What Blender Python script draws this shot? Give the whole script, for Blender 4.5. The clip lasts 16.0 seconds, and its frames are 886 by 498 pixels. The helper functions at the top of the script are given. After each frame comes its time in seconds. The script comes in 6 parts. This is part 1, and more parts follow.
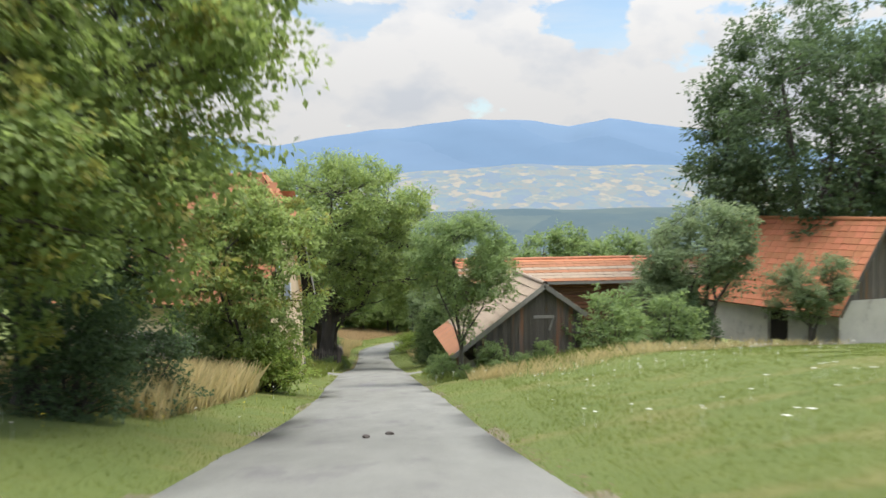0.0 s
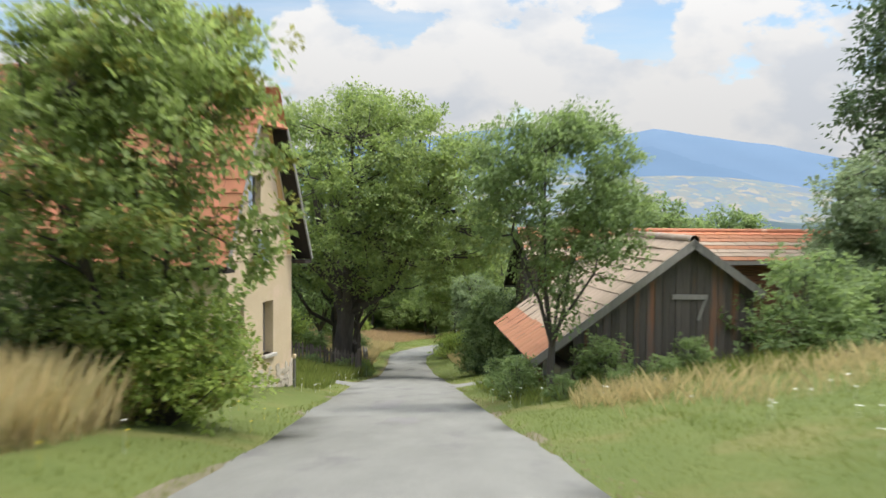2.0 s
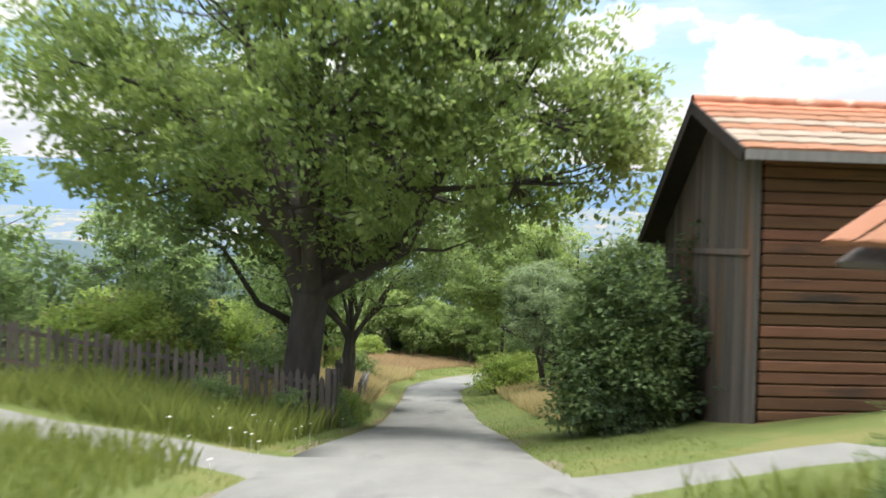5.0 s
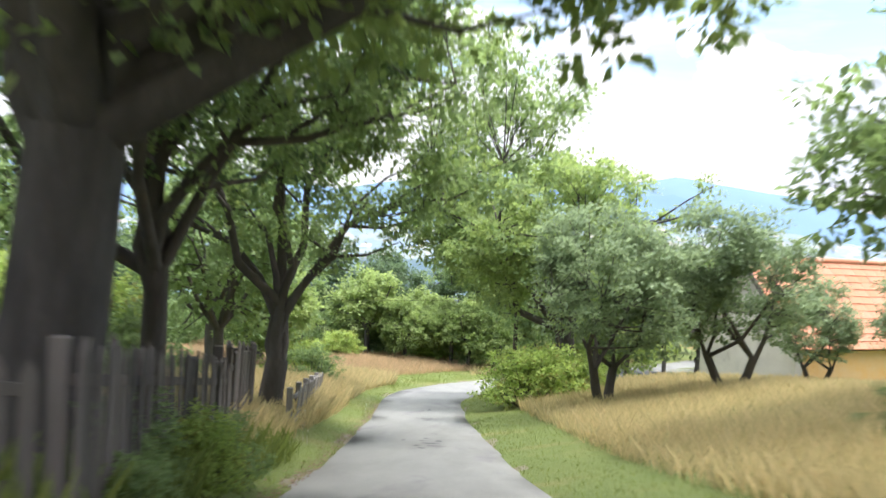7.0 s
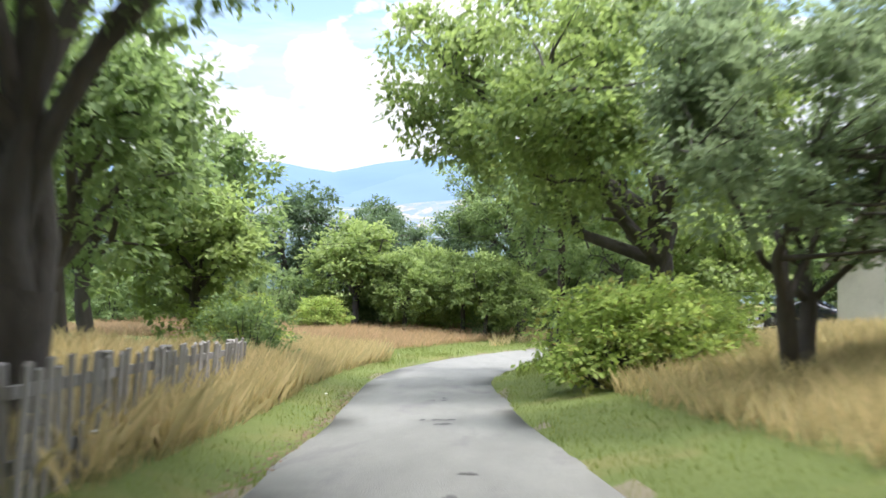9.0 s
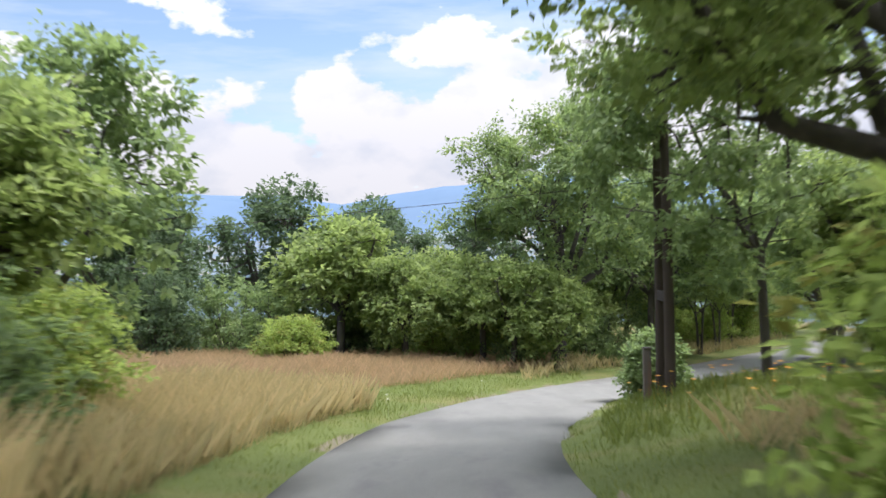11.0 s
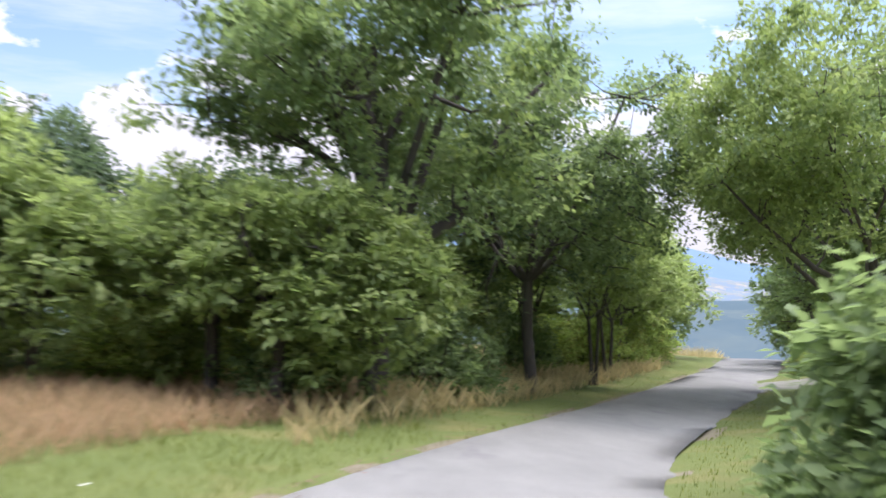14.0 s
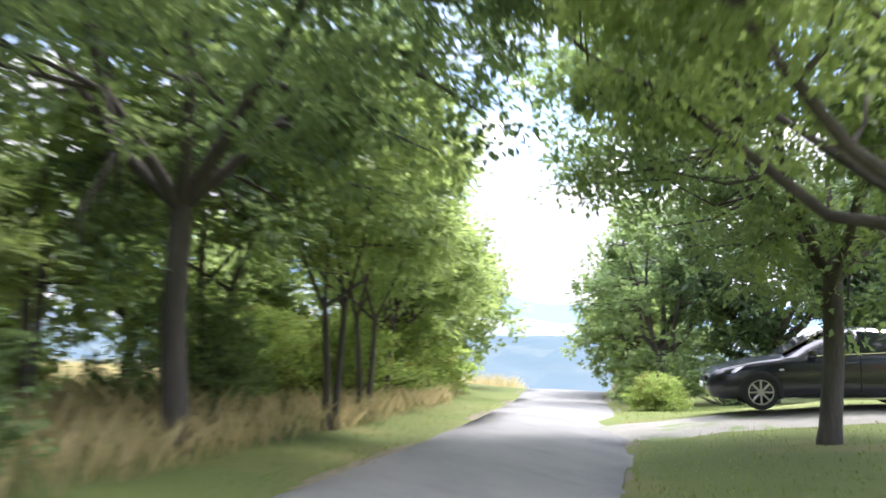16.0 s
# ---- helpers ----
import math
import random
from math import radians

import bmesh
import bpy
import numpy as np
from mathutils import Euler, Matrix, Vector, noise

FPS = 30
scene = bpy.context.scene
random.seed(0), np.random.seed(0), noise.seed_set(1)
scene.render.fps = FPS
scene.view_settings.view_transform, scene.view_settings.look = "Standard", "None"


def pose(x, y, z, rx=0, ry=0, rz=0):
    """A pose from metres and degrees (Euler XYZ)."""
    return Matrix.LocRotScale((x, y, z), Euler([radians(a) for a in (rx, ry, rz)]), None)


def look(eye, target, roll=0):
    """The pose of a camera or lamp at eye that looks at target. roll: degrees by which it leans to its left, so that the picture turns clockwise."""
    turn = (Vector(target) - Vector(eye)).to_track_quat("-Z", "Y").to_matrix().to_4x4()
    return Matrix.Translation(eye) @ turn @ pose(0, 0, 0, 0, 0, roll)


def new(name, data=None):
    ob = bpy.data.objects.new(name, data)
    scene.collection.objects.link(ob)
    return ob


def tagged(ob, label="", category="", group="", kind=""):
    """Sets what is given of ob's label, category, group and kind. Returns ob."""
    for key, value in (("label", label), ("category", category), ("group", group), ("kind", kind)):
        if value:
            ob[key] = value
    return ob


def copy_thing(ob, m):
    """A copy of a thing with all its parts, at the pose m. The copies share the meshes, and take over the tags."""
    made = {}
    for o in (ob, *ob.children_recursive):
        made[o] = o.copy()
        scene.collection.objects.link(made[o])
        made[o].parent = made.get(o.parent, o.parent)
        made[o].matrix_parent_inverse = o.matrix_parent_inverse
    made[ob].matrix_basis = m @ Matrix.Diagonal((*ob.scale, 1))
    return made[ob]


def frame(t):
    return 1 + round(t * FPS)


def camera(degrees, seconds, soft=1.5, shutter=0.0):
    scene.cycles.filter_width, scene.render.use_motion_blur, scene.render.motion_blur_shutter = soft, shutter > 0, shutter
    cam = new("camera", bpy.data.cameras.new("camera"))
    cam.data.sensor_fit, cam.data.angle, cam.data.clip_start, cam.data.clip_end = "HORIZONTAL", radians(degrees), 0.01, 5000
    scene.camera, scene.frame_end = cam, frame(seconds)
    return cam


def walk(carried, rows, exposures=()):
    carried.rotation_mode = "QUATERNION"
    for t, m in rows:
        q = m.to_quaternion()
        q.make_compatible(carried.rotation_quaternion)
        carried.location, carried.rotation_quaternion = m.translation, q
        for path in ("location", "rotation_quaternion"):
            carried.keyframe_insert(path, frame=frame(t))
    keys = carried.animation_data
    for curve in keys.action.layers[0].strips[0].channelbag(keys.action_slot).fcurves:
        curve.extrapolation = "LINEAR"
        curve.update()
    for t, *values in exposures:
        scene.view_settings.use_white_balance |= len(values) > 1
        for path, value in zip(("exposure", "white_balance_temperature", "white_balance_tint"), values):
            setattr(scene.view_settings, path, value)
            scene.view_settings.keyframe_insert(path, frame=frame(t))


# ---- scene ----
cam = camera(50.0, 16.0, soft=1.5, shutter=0.7)
PATH = [
    (0, (0.000, 0.000, 1.300), (-0.152, 19.976, 0.335), -0.6),
    (0.5, (-0.206, 3.756, 0.652), (-0.719, 23.726, -0.320), -0.3),
    (1, (-0.485, 7.558, 0.005), (-1.285, 27.522, -0.891), 0.1),
    (1.5, (-0.738, 11.375, -0.654), (-1.649, 31.336, -1.506), 0.4),
    (2, (-0.998, 15.228, -1.315), (-1.978, 35.188, -2.102), 0.5),
    (2.5, (-1.220, 18.999, -1.925), (-2.294, 38.959, -2.606), 0.6),
    (3, (-1.511, 22.862, -2.544), (-2.676, 42.820, -3.100), 1.0),
    (3.5, (-1.783, 26.598, -3.129), (-3.109, 46.549, -3.563), 1.4),
    (4, (-2.192, 30.499, -3.719), (-3.648, 50.443, -4.052), 1.9),
    (4.2, (-2.363, 31.967, -3.949), (-3.884, 51.907, -4.235), 2.0),
    (6.3, (-3.667, 47.001, -6.182), (-5.306, 66.933, -5.965), 1.3),
    (6.5, (-3.808, 48.397, -6.391), (-5.373, 68.334, -6.155), 2.2),
    (7, (-4.177, 51.858, -6.892), (-5.539, 71.811, -6.796), 2.5),
    (7.5, (-4.427, 55.157, -7.393), (-5.644, 75.120, -7.406), 1.5),
    (8, (-4.685, 58.350, -7.878), (-5.805, 78.318, -8.080), 0.7),
    (8.5, (-4.946, 61.365, -8.361), (-6.127, 81.328, -8.677), -0.8),
    (9, (-5.259, 64.270, -8.782), (-6.604, 84.222, -9.118), 0.1),
    (9.5, (-5.544, 67.053, -9.137), (-6.979, 86.998, -9.493), -0.1),
    (9.7, (-5.642, 68.183, -9.251), (-7.100, 88.128, -9.495), -1.0),
    (11.8, (-6.388, 80.526, -10.570), (-7.946, 100.457, -10.009), -1.1),
    (12, (-6.479, 81.751, -10.699), (-7.760, 101.700, -10.056), -0.9),
    (12.5, (-6.638, 84.846, -11.014), (-7.131, 104.824, -10.218), -0.2),
    (13, (-6.660, 88.016, -11.354), (-6.074, 107.991, -10.539), 0.0),
    (13.5, (-6.436, 91.118, -11.633), (-4.747, 111.027, -10.742), -0.3),
    (14, (-5.737, 94.041, -11.904), (-3.014, 113.832, -10.958), 0.4),
    (14.5, (-4.868, 96.827, -12.115), (-1.278, 116.477, -11.120), 1.2),
    (15, (-3.860, 99.817, -12.400), (0.863, 119.219, -11.277), 1.5),
    (15.5, (-2.624, 102.899, -12.636), (3.175, 121.992, -11.281), 1.3),
    (16, (-1.307, 106.119, -12.892), (5.608, 124.809, -11.199), 1.8),
]
walk(cam, [(t, look(eye, target, roll)) for t, eye, target, roll in PATH], exposures=[(t, e, 6550 if t < 5 else 6200 if t < 13.5 else 6020, 10 if t < 5 else 14 if t < 11 else 18 if t < 13.5 else 23) for t, e in ((0, 0.66), (1.5, 0.63), (2.5, 0.74), (3.0, 0.88), (3.5, 0.9), (4.2, 0.84), (6.3, 1.62), (7.3, 1.45), (9.7, 1.25), (11.8, 0.76), (13, 0.85), (14.0, 1.05), (14.5, 1.42), (15.2, 1.72), (16, 1.9))])

# ---------------------------------------------------------------- light
SUN_ELEV, SUN_AZ = 60.0, 70.0          # degrees; azimuth from +y towards +x
world = bpy.data.worlds.new("sky")
scene.world = world
world.use_nodes = True
wt = world.node_tree
wt.nodes.clear()


def wnode(kind, **kw):
    n = wt.nodes.new(kind)
    for k, v in kw.items():
        n.inputs[int(k[1:]) if k[0] == "i" and k[1:].isdigit() else k].default_value = v
    return n


def wmath(op, a, b=0.0, clamp=False):
    n = wt.nodes.new("ShaderNodeMath")
    n.operation, n.use_clamp = op, clamp
    for i, v in enumerate((a, b)):
        if isinstance(v, (int, float)):
            n.inputs[i].default_value = v
        else:
            wt.links.new(v, n.inputs[i])
    return n.outputs[0]


sky = wt.nodes.new("ShaderNodeTexSky")
sky.sky_type, sky.sun_disc = "NISHITA", False
sky.sun_elevation, sky.sun_rotation = radians(SUN_ELEV), radians(SUN_AZ)
sky.altitude, sky.air_density, sky.dust_density, sky.ozone_density = 700, 1.2, 0.7, 1.0
sky_bg = wnode("ShaderNodeBackground", Strength=0.098)
wt.links.new(sky.outputs[0], sky_bg.inputs[0])
coord = wt.nodes.new("ShaderNodeTexCoord")
split = wt.nodes.new("ShaderNodeSeparateXYZ")
wt.links.new(coord.outputs["Generated"], split.inputs[0])
squash = wt.nodes.new("ShaderNodeMapping")
squash.inputs["Scale"].default_value = (1.0, 1.0, 1.7)
squash.inputs["Location"].default_value = (0.37, 0.12, 0.05)
wt.links.new(coord.outputs["Generated"], squash.inputs[0])
puff = wnode("ShaderNodeTexNoise", Scale=8.5, Detail=11.0, Roughness=0.54)
wt.links.new(squash.outputs[0], puff.inputs["Vector"])
veil_map = wt.nodes.new("ShaderNodeMapping")
veil_map.inputs["Scale"].default_value = (1.0, 1.6, 7.0)
wt.links.new(coord.outputs["Generated"], veil_map.inputs[0])
veil = wnode("ShaderNodeTexNoise", Scale=3.0, Detail=6.0, Roughness=0.6)
wt.links.new(veil_map.outputs[0], veil.inputs["Vector"])
height = split.outputs[2]
# heaped clouds stand in a bank over the horizon and thin out upwards
bank = wmath("SUBTRACT", 0.24, wmath("MULTIPLY", wmath("MAXIMUM", wmath("SUBTRACT", height, 0.13), 0.0), 2.1))
heap = wmath("MULTIPLY", wmath("SUBTRACT", wmath("ADD", puff.outputs[0], wmath("MAXIMUM", bank, -0.2)), 0.575), 20.0, True)
wisp = wmath("MULTIPLY", wmath("SUBTRACT", veil.outputs[0], 0.44), 2.2, True)
thick = wmath("MULTIPLY", wmath("SUBTRACT", height, 0.30), 1.6, True)
cover = wmath("MAXIMUM", wmath("MAXIMUM", heap, wmath("MULTIPLY", wisp, 0.72)), wmath("MULTIPLY", thick, 0.85))
shade_noise = wnode("ShaderNodeTexNoise", Scale=11.0, Detail=8.0, Roughness=0.5)
wt.links.new(squash.outputs[0], shade_noise.inputs["Vector"])
tone = wt.nodes.new("ShaderNodeValToRGB")
tone.color_ramp.elements[0].position, tone.color_ramp.elements[0].color = 0.34, (0.80, 0.845, 0.91, 1)
tone.color_ramp.elements[1].position, tone.color_ramp.elements[1].color = 0.51, (1.0, 1.0, 1.0, 1)
wt.links.new(shade_noise.outputs[0], tone.inputs[0])
cloud_bg = wnode("ShaderNodeBackground", Strength=0.62)
# a clouded sky is brighter overhead than over the horizon
wt.links.new(wmath("MULTIPLY", wmath("ADD", wmath("MULTIPLY", wmath("POWER", wmath("MAXIMUM", height, 0.0), 2.0), 7.4), 1.0), 0.455), cloud_bg.inputs["Strength"])
wt.links.new(tone.outputs[0], cloud_bg.inputs[0])
sky_mix = wt.nodes.new("ShaderNodeMixShader")
wt.links.new(cover, sky_mix.inputs[0])
wt.links.new(sky_bg.outputs[0], sky_mix.inputs[1])
wt.links.new(cloud_bg.outputs[0], sky_mix.inputs[2])
wout = wt.nodes.new("ShaderNodeOutputWorld")
wt.links.new(sky_mix.outputs[0], wout.inputs[0])

sun_data = bpy.data.lights.new("sun", "SUN")
sun_data.energy, sun_data.angle, sun_data.color = 1.6, radians(10.0), (1.0, 0.95, 0.87)
sun = new("sun", sun_data)
_e, _a = radians(SUN_ELEV), radians(SUN_AZ)
sun.matrix_world = look((0, 0, 60), (-60 * math.sin(_a) * math.cos(_e), -60 * math.cos(_a) * math.cos(_e), 60 - 60 * math.sin(_e)))

# ---------------------------------------------------------------- materials
def material(name, base, other=None, scale=4.0, rough=0.85, bump=0.25, fine=40.0, metal=0.0, spec=0.3, coord="Object", stretch=(1, 1, 1),
             rand=0.0, stain=None, stain_scale=0.6, stain_cut=0.55, through_light=None, island=0.0):
    """A surface with two scales of variation, relief, and random tint by object or by island."""
    m = bpy.data.materials.new(name)
    m.use_nodes = True
    nt = m.node_tree
    nodes, links = nt.nodes, nt.links
    bsdf = nodes["Principled BSDF"]
    bsdf.inputs["Roughness"].default_value = rough
    bsdf.inputs["Metallic"].default_value = metal
    bsdf.inputs["Specular IOR Level"].default_value = spec
    tc = nodes.new("ShaderNodeTexCoord")
    mp = nodes.new("ShaderNodeMapping")
    mp.inputs["Scale"].default_value = stretch
    links.new(tc.outputs[coord], mp.inputs[0])

    def noise_at(s, detail=6.0):
        n = nodes.new("ShaderNodeTexNoise")
        n.inputs["Scale"].default_value, n.inputs["Detail"].default_value, n.inputs["Roughness"].default_value = s, detail, 0.62
        links.new(mp.outputs[0], n.inputs["Vector"])
        return n.outputs[0]

    def mixed(fac, a, b, kind="MIX"):
        n = nodes.new("ShaderNodeMix")
        n.data_type, n.blend_type = "RGBA", kind
        for socket, v in ((n.inputs[0], fac), (n.inputs[6], a), (n.inputs[7], b)):
            if isinstance(v, (int, float)):
                socket.default_value = v
            elif isinstance(v, tuple):
                socket.default_value = (*v, 1)
            else:
                links.new(v, socket)
        return n.outputs[2]

    def cut(fac, lo, hi):
        n = nodes.new("ShaderNodeMapRange")
        n.inputs[1].default_value, n.inputs[2].default_value = lo, hi
        links.new(fac, n.inputs[0])
        return n.outputs[0]

    big, small = noise_at(scale), noise_at(fine)
    other = other or tuple(c * 0.7 for c in base)
    col = mixed(cut(big, 0.3, 0.7), base, other)
    col = mixed(cut(small, 0.25, 0.75), col, mixed(0.5, col, tuple(c * 0.55 for c in base)))
    if stain:
        col = mixed(cut(noise_at(stain_scale, 8.0), stain_cut, stain_cut + 0.12), col, stain)
    if rand or island:
        src = nodes.new("ShaderNodeObjectInfo").outputs["Random"] if rand else nodes.new("ShaderNodeNewGeometry").outputs["Random Per Island"]
        hsv = nodes.new("ShaderNodeHueSaturation")
        mr = nodes.new("ShaderNodeMapRange")
        amount = rand or island
        mr.inputs[3].default_value, mr.inputs[4].default_value = 1 - amount, 1 + amount
        links.new(src, mr.inputs[0])
        links.new(mr.outputs[0], hsv.inputs["Value"])
        hue = nodes.new("ShaderNodeMapRange")
        hue.inputs[3].default_value, hue.inputs[4].default_value = 0.5 + 0.03 * amount, 0.5 - 0.06 * amount
        links.new(src, hue.inputs[0])
        links.new(hue.outputs[0], hsv.inputs["Hue"])
        links.new(col, hsv.inputs["Color"])
        col = hsv.outputs[0]
    links.new(col, bsdf.inputs["Base Color"])
    if bump:
        b = nodes.new("ShaderNodeBump")
        b.inputs["Strength"].default_value, b.inputs["Distance"].default_value = bump, 0.03
        links.new(small, b.inputs["Height"])
        links.new(b.outputs[0], bsdf.inputs["Normal"])
    if through_light:
        tl = nodes.new("ShaderNodeBsdfTranslucent")
        links.new(mixed(0.5, col, through_light), tl.inputs[0])
        ms = nodes.new("ShaderNodeMixShader")
        ms.inputs[0].default_value = 0.5
        links.new(bsdf.outputs[0], ms.inputs[1])
        links.new(tl.outputs[0], ms.inputs[2])
        links.new(ms.outputs[0], nodes["Material Output"].inputs[0])
    return m


ASPHALT = material("asphalt", (0.228, 0.228, 0.206), (0.174, 0.174, 0.157), scale=1.7, fine=70, bump=0.45, rough=0.9, stretch=(1, 0.28, 1),
                   stain=(0.145, 0.14, 0.135), stain_scale=1.3, stain_cut=0.56)
ROAD_PATCH = material("asphalt_patch", (0.185, 0.18, 0.173), (0.22, 0.214, 0.205), scale=3, fine=50, rough=0.92)
POTHOLE = material("pothole", (0.085, 0.083, 0.08), (0.14, 0.137, 0.13), scale=8, fine=50, rough=0.95, bump=0.5)
GRAVEL = material("gravel_edge", (0.215, 0.185, 0.125), (0.14, 0.13, 0.07), scale=3, fine=70, bump=0.5)
GRAVEL_DRIVE = material("gravel_drive", (0.27, 0.26, 0.225), (0.19, 0.19, 0.145), scale=1.2, fine=50, bump=0.4, stain=(0.12, 0.17, 0.05), stain_scale=1.1)
TURF = material("turf", (0.112, 0.150, 0.036), (0.14, 0.168, 0.042), scale=0.6, fine=55, bump=0.8, rough=0.95, stain=(0.158, 0.158, 0.05), stain_scale=0.5, stain_cut=0.52)
BLADE = material("grass_blade", (0.185, 0.24, 0.056), (0.22, 0.25, 0.064), scale=0.7, fine=8, bump=0, rough=0.7, island=0.35, through_light=(0.24, 0.31, 0.07))
STRAW_RED = material("rusty_grass", (0.54, 0.39, 0.225), (0.44, 0.325, 0.175), scale=0.5, fine=8, bump=0, rough=0.8, island=0.3, through_light=(0.62, 0.44, 0.24))
STRAW = material("dry_grass", (0.60, 0.52, 0.27), (0.50, 0.435, 0.21), scale=0.5, fine=8, bump=0, rough=0.8, island=0.3, through_light=(0.68, 0.52, 0.24))
LEAF = material("leaf_green", (0.18, 0.26, 0.115), (0.215, 0.295, 0.13), scale=0.6, fine=6, bump=0, rough=0.6, spec=0.25, island=0.3, through_light=(0.38, 0.52, 0.15))
LEAF_LIGHT = material("leaf_light", (0.235, 0.315, 0.115), (0.275, 0.35, 0.13), scale=0.6, fine=6, bump=0, rough=0.6, spec=0.25, island=0.3, through_light=(0.46, 0.60, 0.15))
LEAF_LIME = material("leaf_lime", (0.29, 0.39, 0.10), (0.33, 0.42, 0.12), scale=0.6, fine=6, bump=0, rough=0.6, spec=0.25, island=0.3, through_light=(0.50, 0.66, 0.14))
LEAF_DARK = material("leaf_dark", (0.088, 0.142, 0.074), (0.115, 0.17, 0.088), scale=0.6, fine=6, bump=0, rough=0.55, spec=0.25, island=0.3, through_light=(0.17, 0.25, 0.09))
LEAF_GREY = material("leaf_grey", (0.205, 0.275, 0.145), (0.17, 0.24, 0.12), scale=0.6, fine=6, bump=0, rough=0.65, spec=0.25, island=0.3, through_light=(0.36, 0.45, 0.22))
LEAF_YELLOW = material("leaf_yellow", (0.26, 0.26, 0.075), (0.19, 0.23, 0.065), scale=0.8, fine=6, bump=0, rough=0.65, spec=0.25, island=0.35, through_light=(0.40, 0.40, 0.08))
BARK = material("bark", (0.125, 0.11, 0.097), (0.062, 0.055, 0.048), scale=4.0, fine=22, bump=1.0, rough=0.95, stretch=(1, 1, 0.3))
PLASTER = material("plaster", (0.68, 0.56, 0.38), (0.60, 0.47, 0.31), scale=0.8, fine=30, bump=0.15, rough=0.92, stain=(0.66, 0.51, 0.38), stain_scale=0.55, stain_cut=0.52)
PLASTER_OCHRE = material("plaster_ochre", (0.70, 0.40, 0.13), (0.66, 0.46, 0.25), scale=1.5, fine=30, bump=0.15)
PLASTER_GREY = material("plaster_grey", (0.60, 0.57, 0.50), (0.44, 0.41, 0.36), scale=0.9, fine=30, bump=0.2, stain=(0.30, 0.27, 0.24), stain_scale=1.0)
STONE = material("plinth_stone", (0.60, 0.53, 0.43), (0.50, 0.44, 0.36), scale=3.0, fine=25, bump=0.7, rand=0.08, stain=(0.60, 0.55, 0.46), stain_scale=2.0)
TILE_RED = material("tile_red", (0.50, 0.215, 0.11), (0.41, 0.175, 0.095), scale=2.0, fine=30, bump=0.2, rough=0.8, rand=0.16, stain=(0.62, 0.40, 0.28), stain_scale=1.6, stain_cut=0.56)
TILE_ORANGE = material("tile_orange", (0.56, 0.22, 0.105), (0.46, 0.18, 0.09), scale=2.0, fine=30, bump=0.2, rough=0.75, rand=0.14)
TILE_BROWN = material("tile_brown", (0.36, 0.165, 0.085), (0.29, 0.14, 0.08), scale=1.6, fine=35, bump=0.3, rough=0.9, rand=0.07, stain=(0.25, 0.17, 0.12), stain_scale=1.5)
TILE_PALE = material("tile_pale", (0.37, 0.29, 0.21), (0.29, 0.23, 0.175), scale=1.6, fine=35, bump=0.3, rough=0.9, rand=0.07, stain=(0.34, 0.32, 0.29), stain_scale=1.5)
WOOD_GREY = material("wood_grey", (0.16, 0.14, 0.12), (0.10, 0.088, 0.078), scale=1.5, fine=24, bump=0.4, stretch=(6, 6, 0.5), rand=0.3, stain=(0.20, 0.115, 0.062), stain_scale=0.5, stain_cut=0.54)
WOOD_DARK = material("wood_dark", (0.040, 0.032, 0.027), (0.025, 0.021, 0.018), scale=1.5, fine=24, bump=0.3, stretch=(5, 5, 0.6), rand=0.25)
WOOD_BROWN = material("wood_brown", (0.20, 0.105, 0.055), (0.12, 0.06, 0.035), scale=1.2, fine=26, bump=0.4, stretch=(0.6, 6, 6), rand=0.3, stain=(0.06, 0.045, 0.035), stain_scale=0.7)
WOOD_SILVER = material("wood_silver", (0.33, 0.31, 0.28), (0.22, 0.205, 0.19), scale=1.5, fine=24, bump=0.4, stretch=(6, 6, 0.5), rand=0.25)
WOOD_POLE = material("wood_pole", (0.085, 0.065, 0.052), (0.055, 0.043, 0.036), scale=1.5, fine=24, bump=0.4, stretch=(6, 6, 0.4))
CONCRETE = material("concrete", (0.36, 0.35, 0.33), (0.26, 0.25, 0.235), scale=3, fine=40, bump=0.3)
STEEL = material("grey_steel", (0.32, 0.33, 0.34), (0.22, 0.20, 0.18), scale=6, fine=40, bump=0.1, rough=0.45, metal=0.6)
WHITE_PAINT = material("white_paint", (0.75, 0.77, 0.78), (0.66, 0.68, 0.70), scale=4, fine=30, bump=0.05, rough=0.5)
BLUE_PAINT = material("blue_panel", (0.42, 0.50, 0.64), (0.34, 0.43, 0.58), scale=3, fine=30, bump=0.05, rough=0.4)
RUST = material("rusty_stain", (0.50, 0.30, 0.14), (0.60, 0.45, 0.27), scale=4, fine=30, bump=0.05)
RUBBER = material("tyre_rubber", (0.022, 0.022, 0.023), (0.035, 0.034, 0.033), scale=8, fine=60, rough=0.85)
ALLOY = material("alloy", (0.62, 0.62, 0.63), (0.5, 0.5, 0.51), scale=8, fine=60, bump=0.02, rough=0.3, metal=0.9)
CAR_PAINT = material("car_paint", (0.012, 0.014, 0.022), (0.016, 0.018, 0.027), scale=2, fine=80, bump=0.0, rough=0.18, spec=0.7)
CHROME = material("chrome", (0.72, 0.72, 0.74), (0.6, 0.6, 0.62), scale=9, fine=60, bump=0.0, rough=0.15, metal=1.0)
LAMP_GLASS = material("lamp_glass", (0.62, 0.64, 0.66), (0.45, 0.47, 0.50), scale=14, fine=60, bump=0.1, rough=0.12, spec=0.8)
PETAL = material("white_petal", (0.78, 0.78, 0.72), (0.7, 0.7, 0.62), scale=5, fine=20, bump=0, rough=0.8)
PETAL_ORANGE = material("orange_petal", (0.75, 0.30, 0.04), (0.7, 0.42, 0.05), scale=5, fine=20, bump=0, rough=0.8)
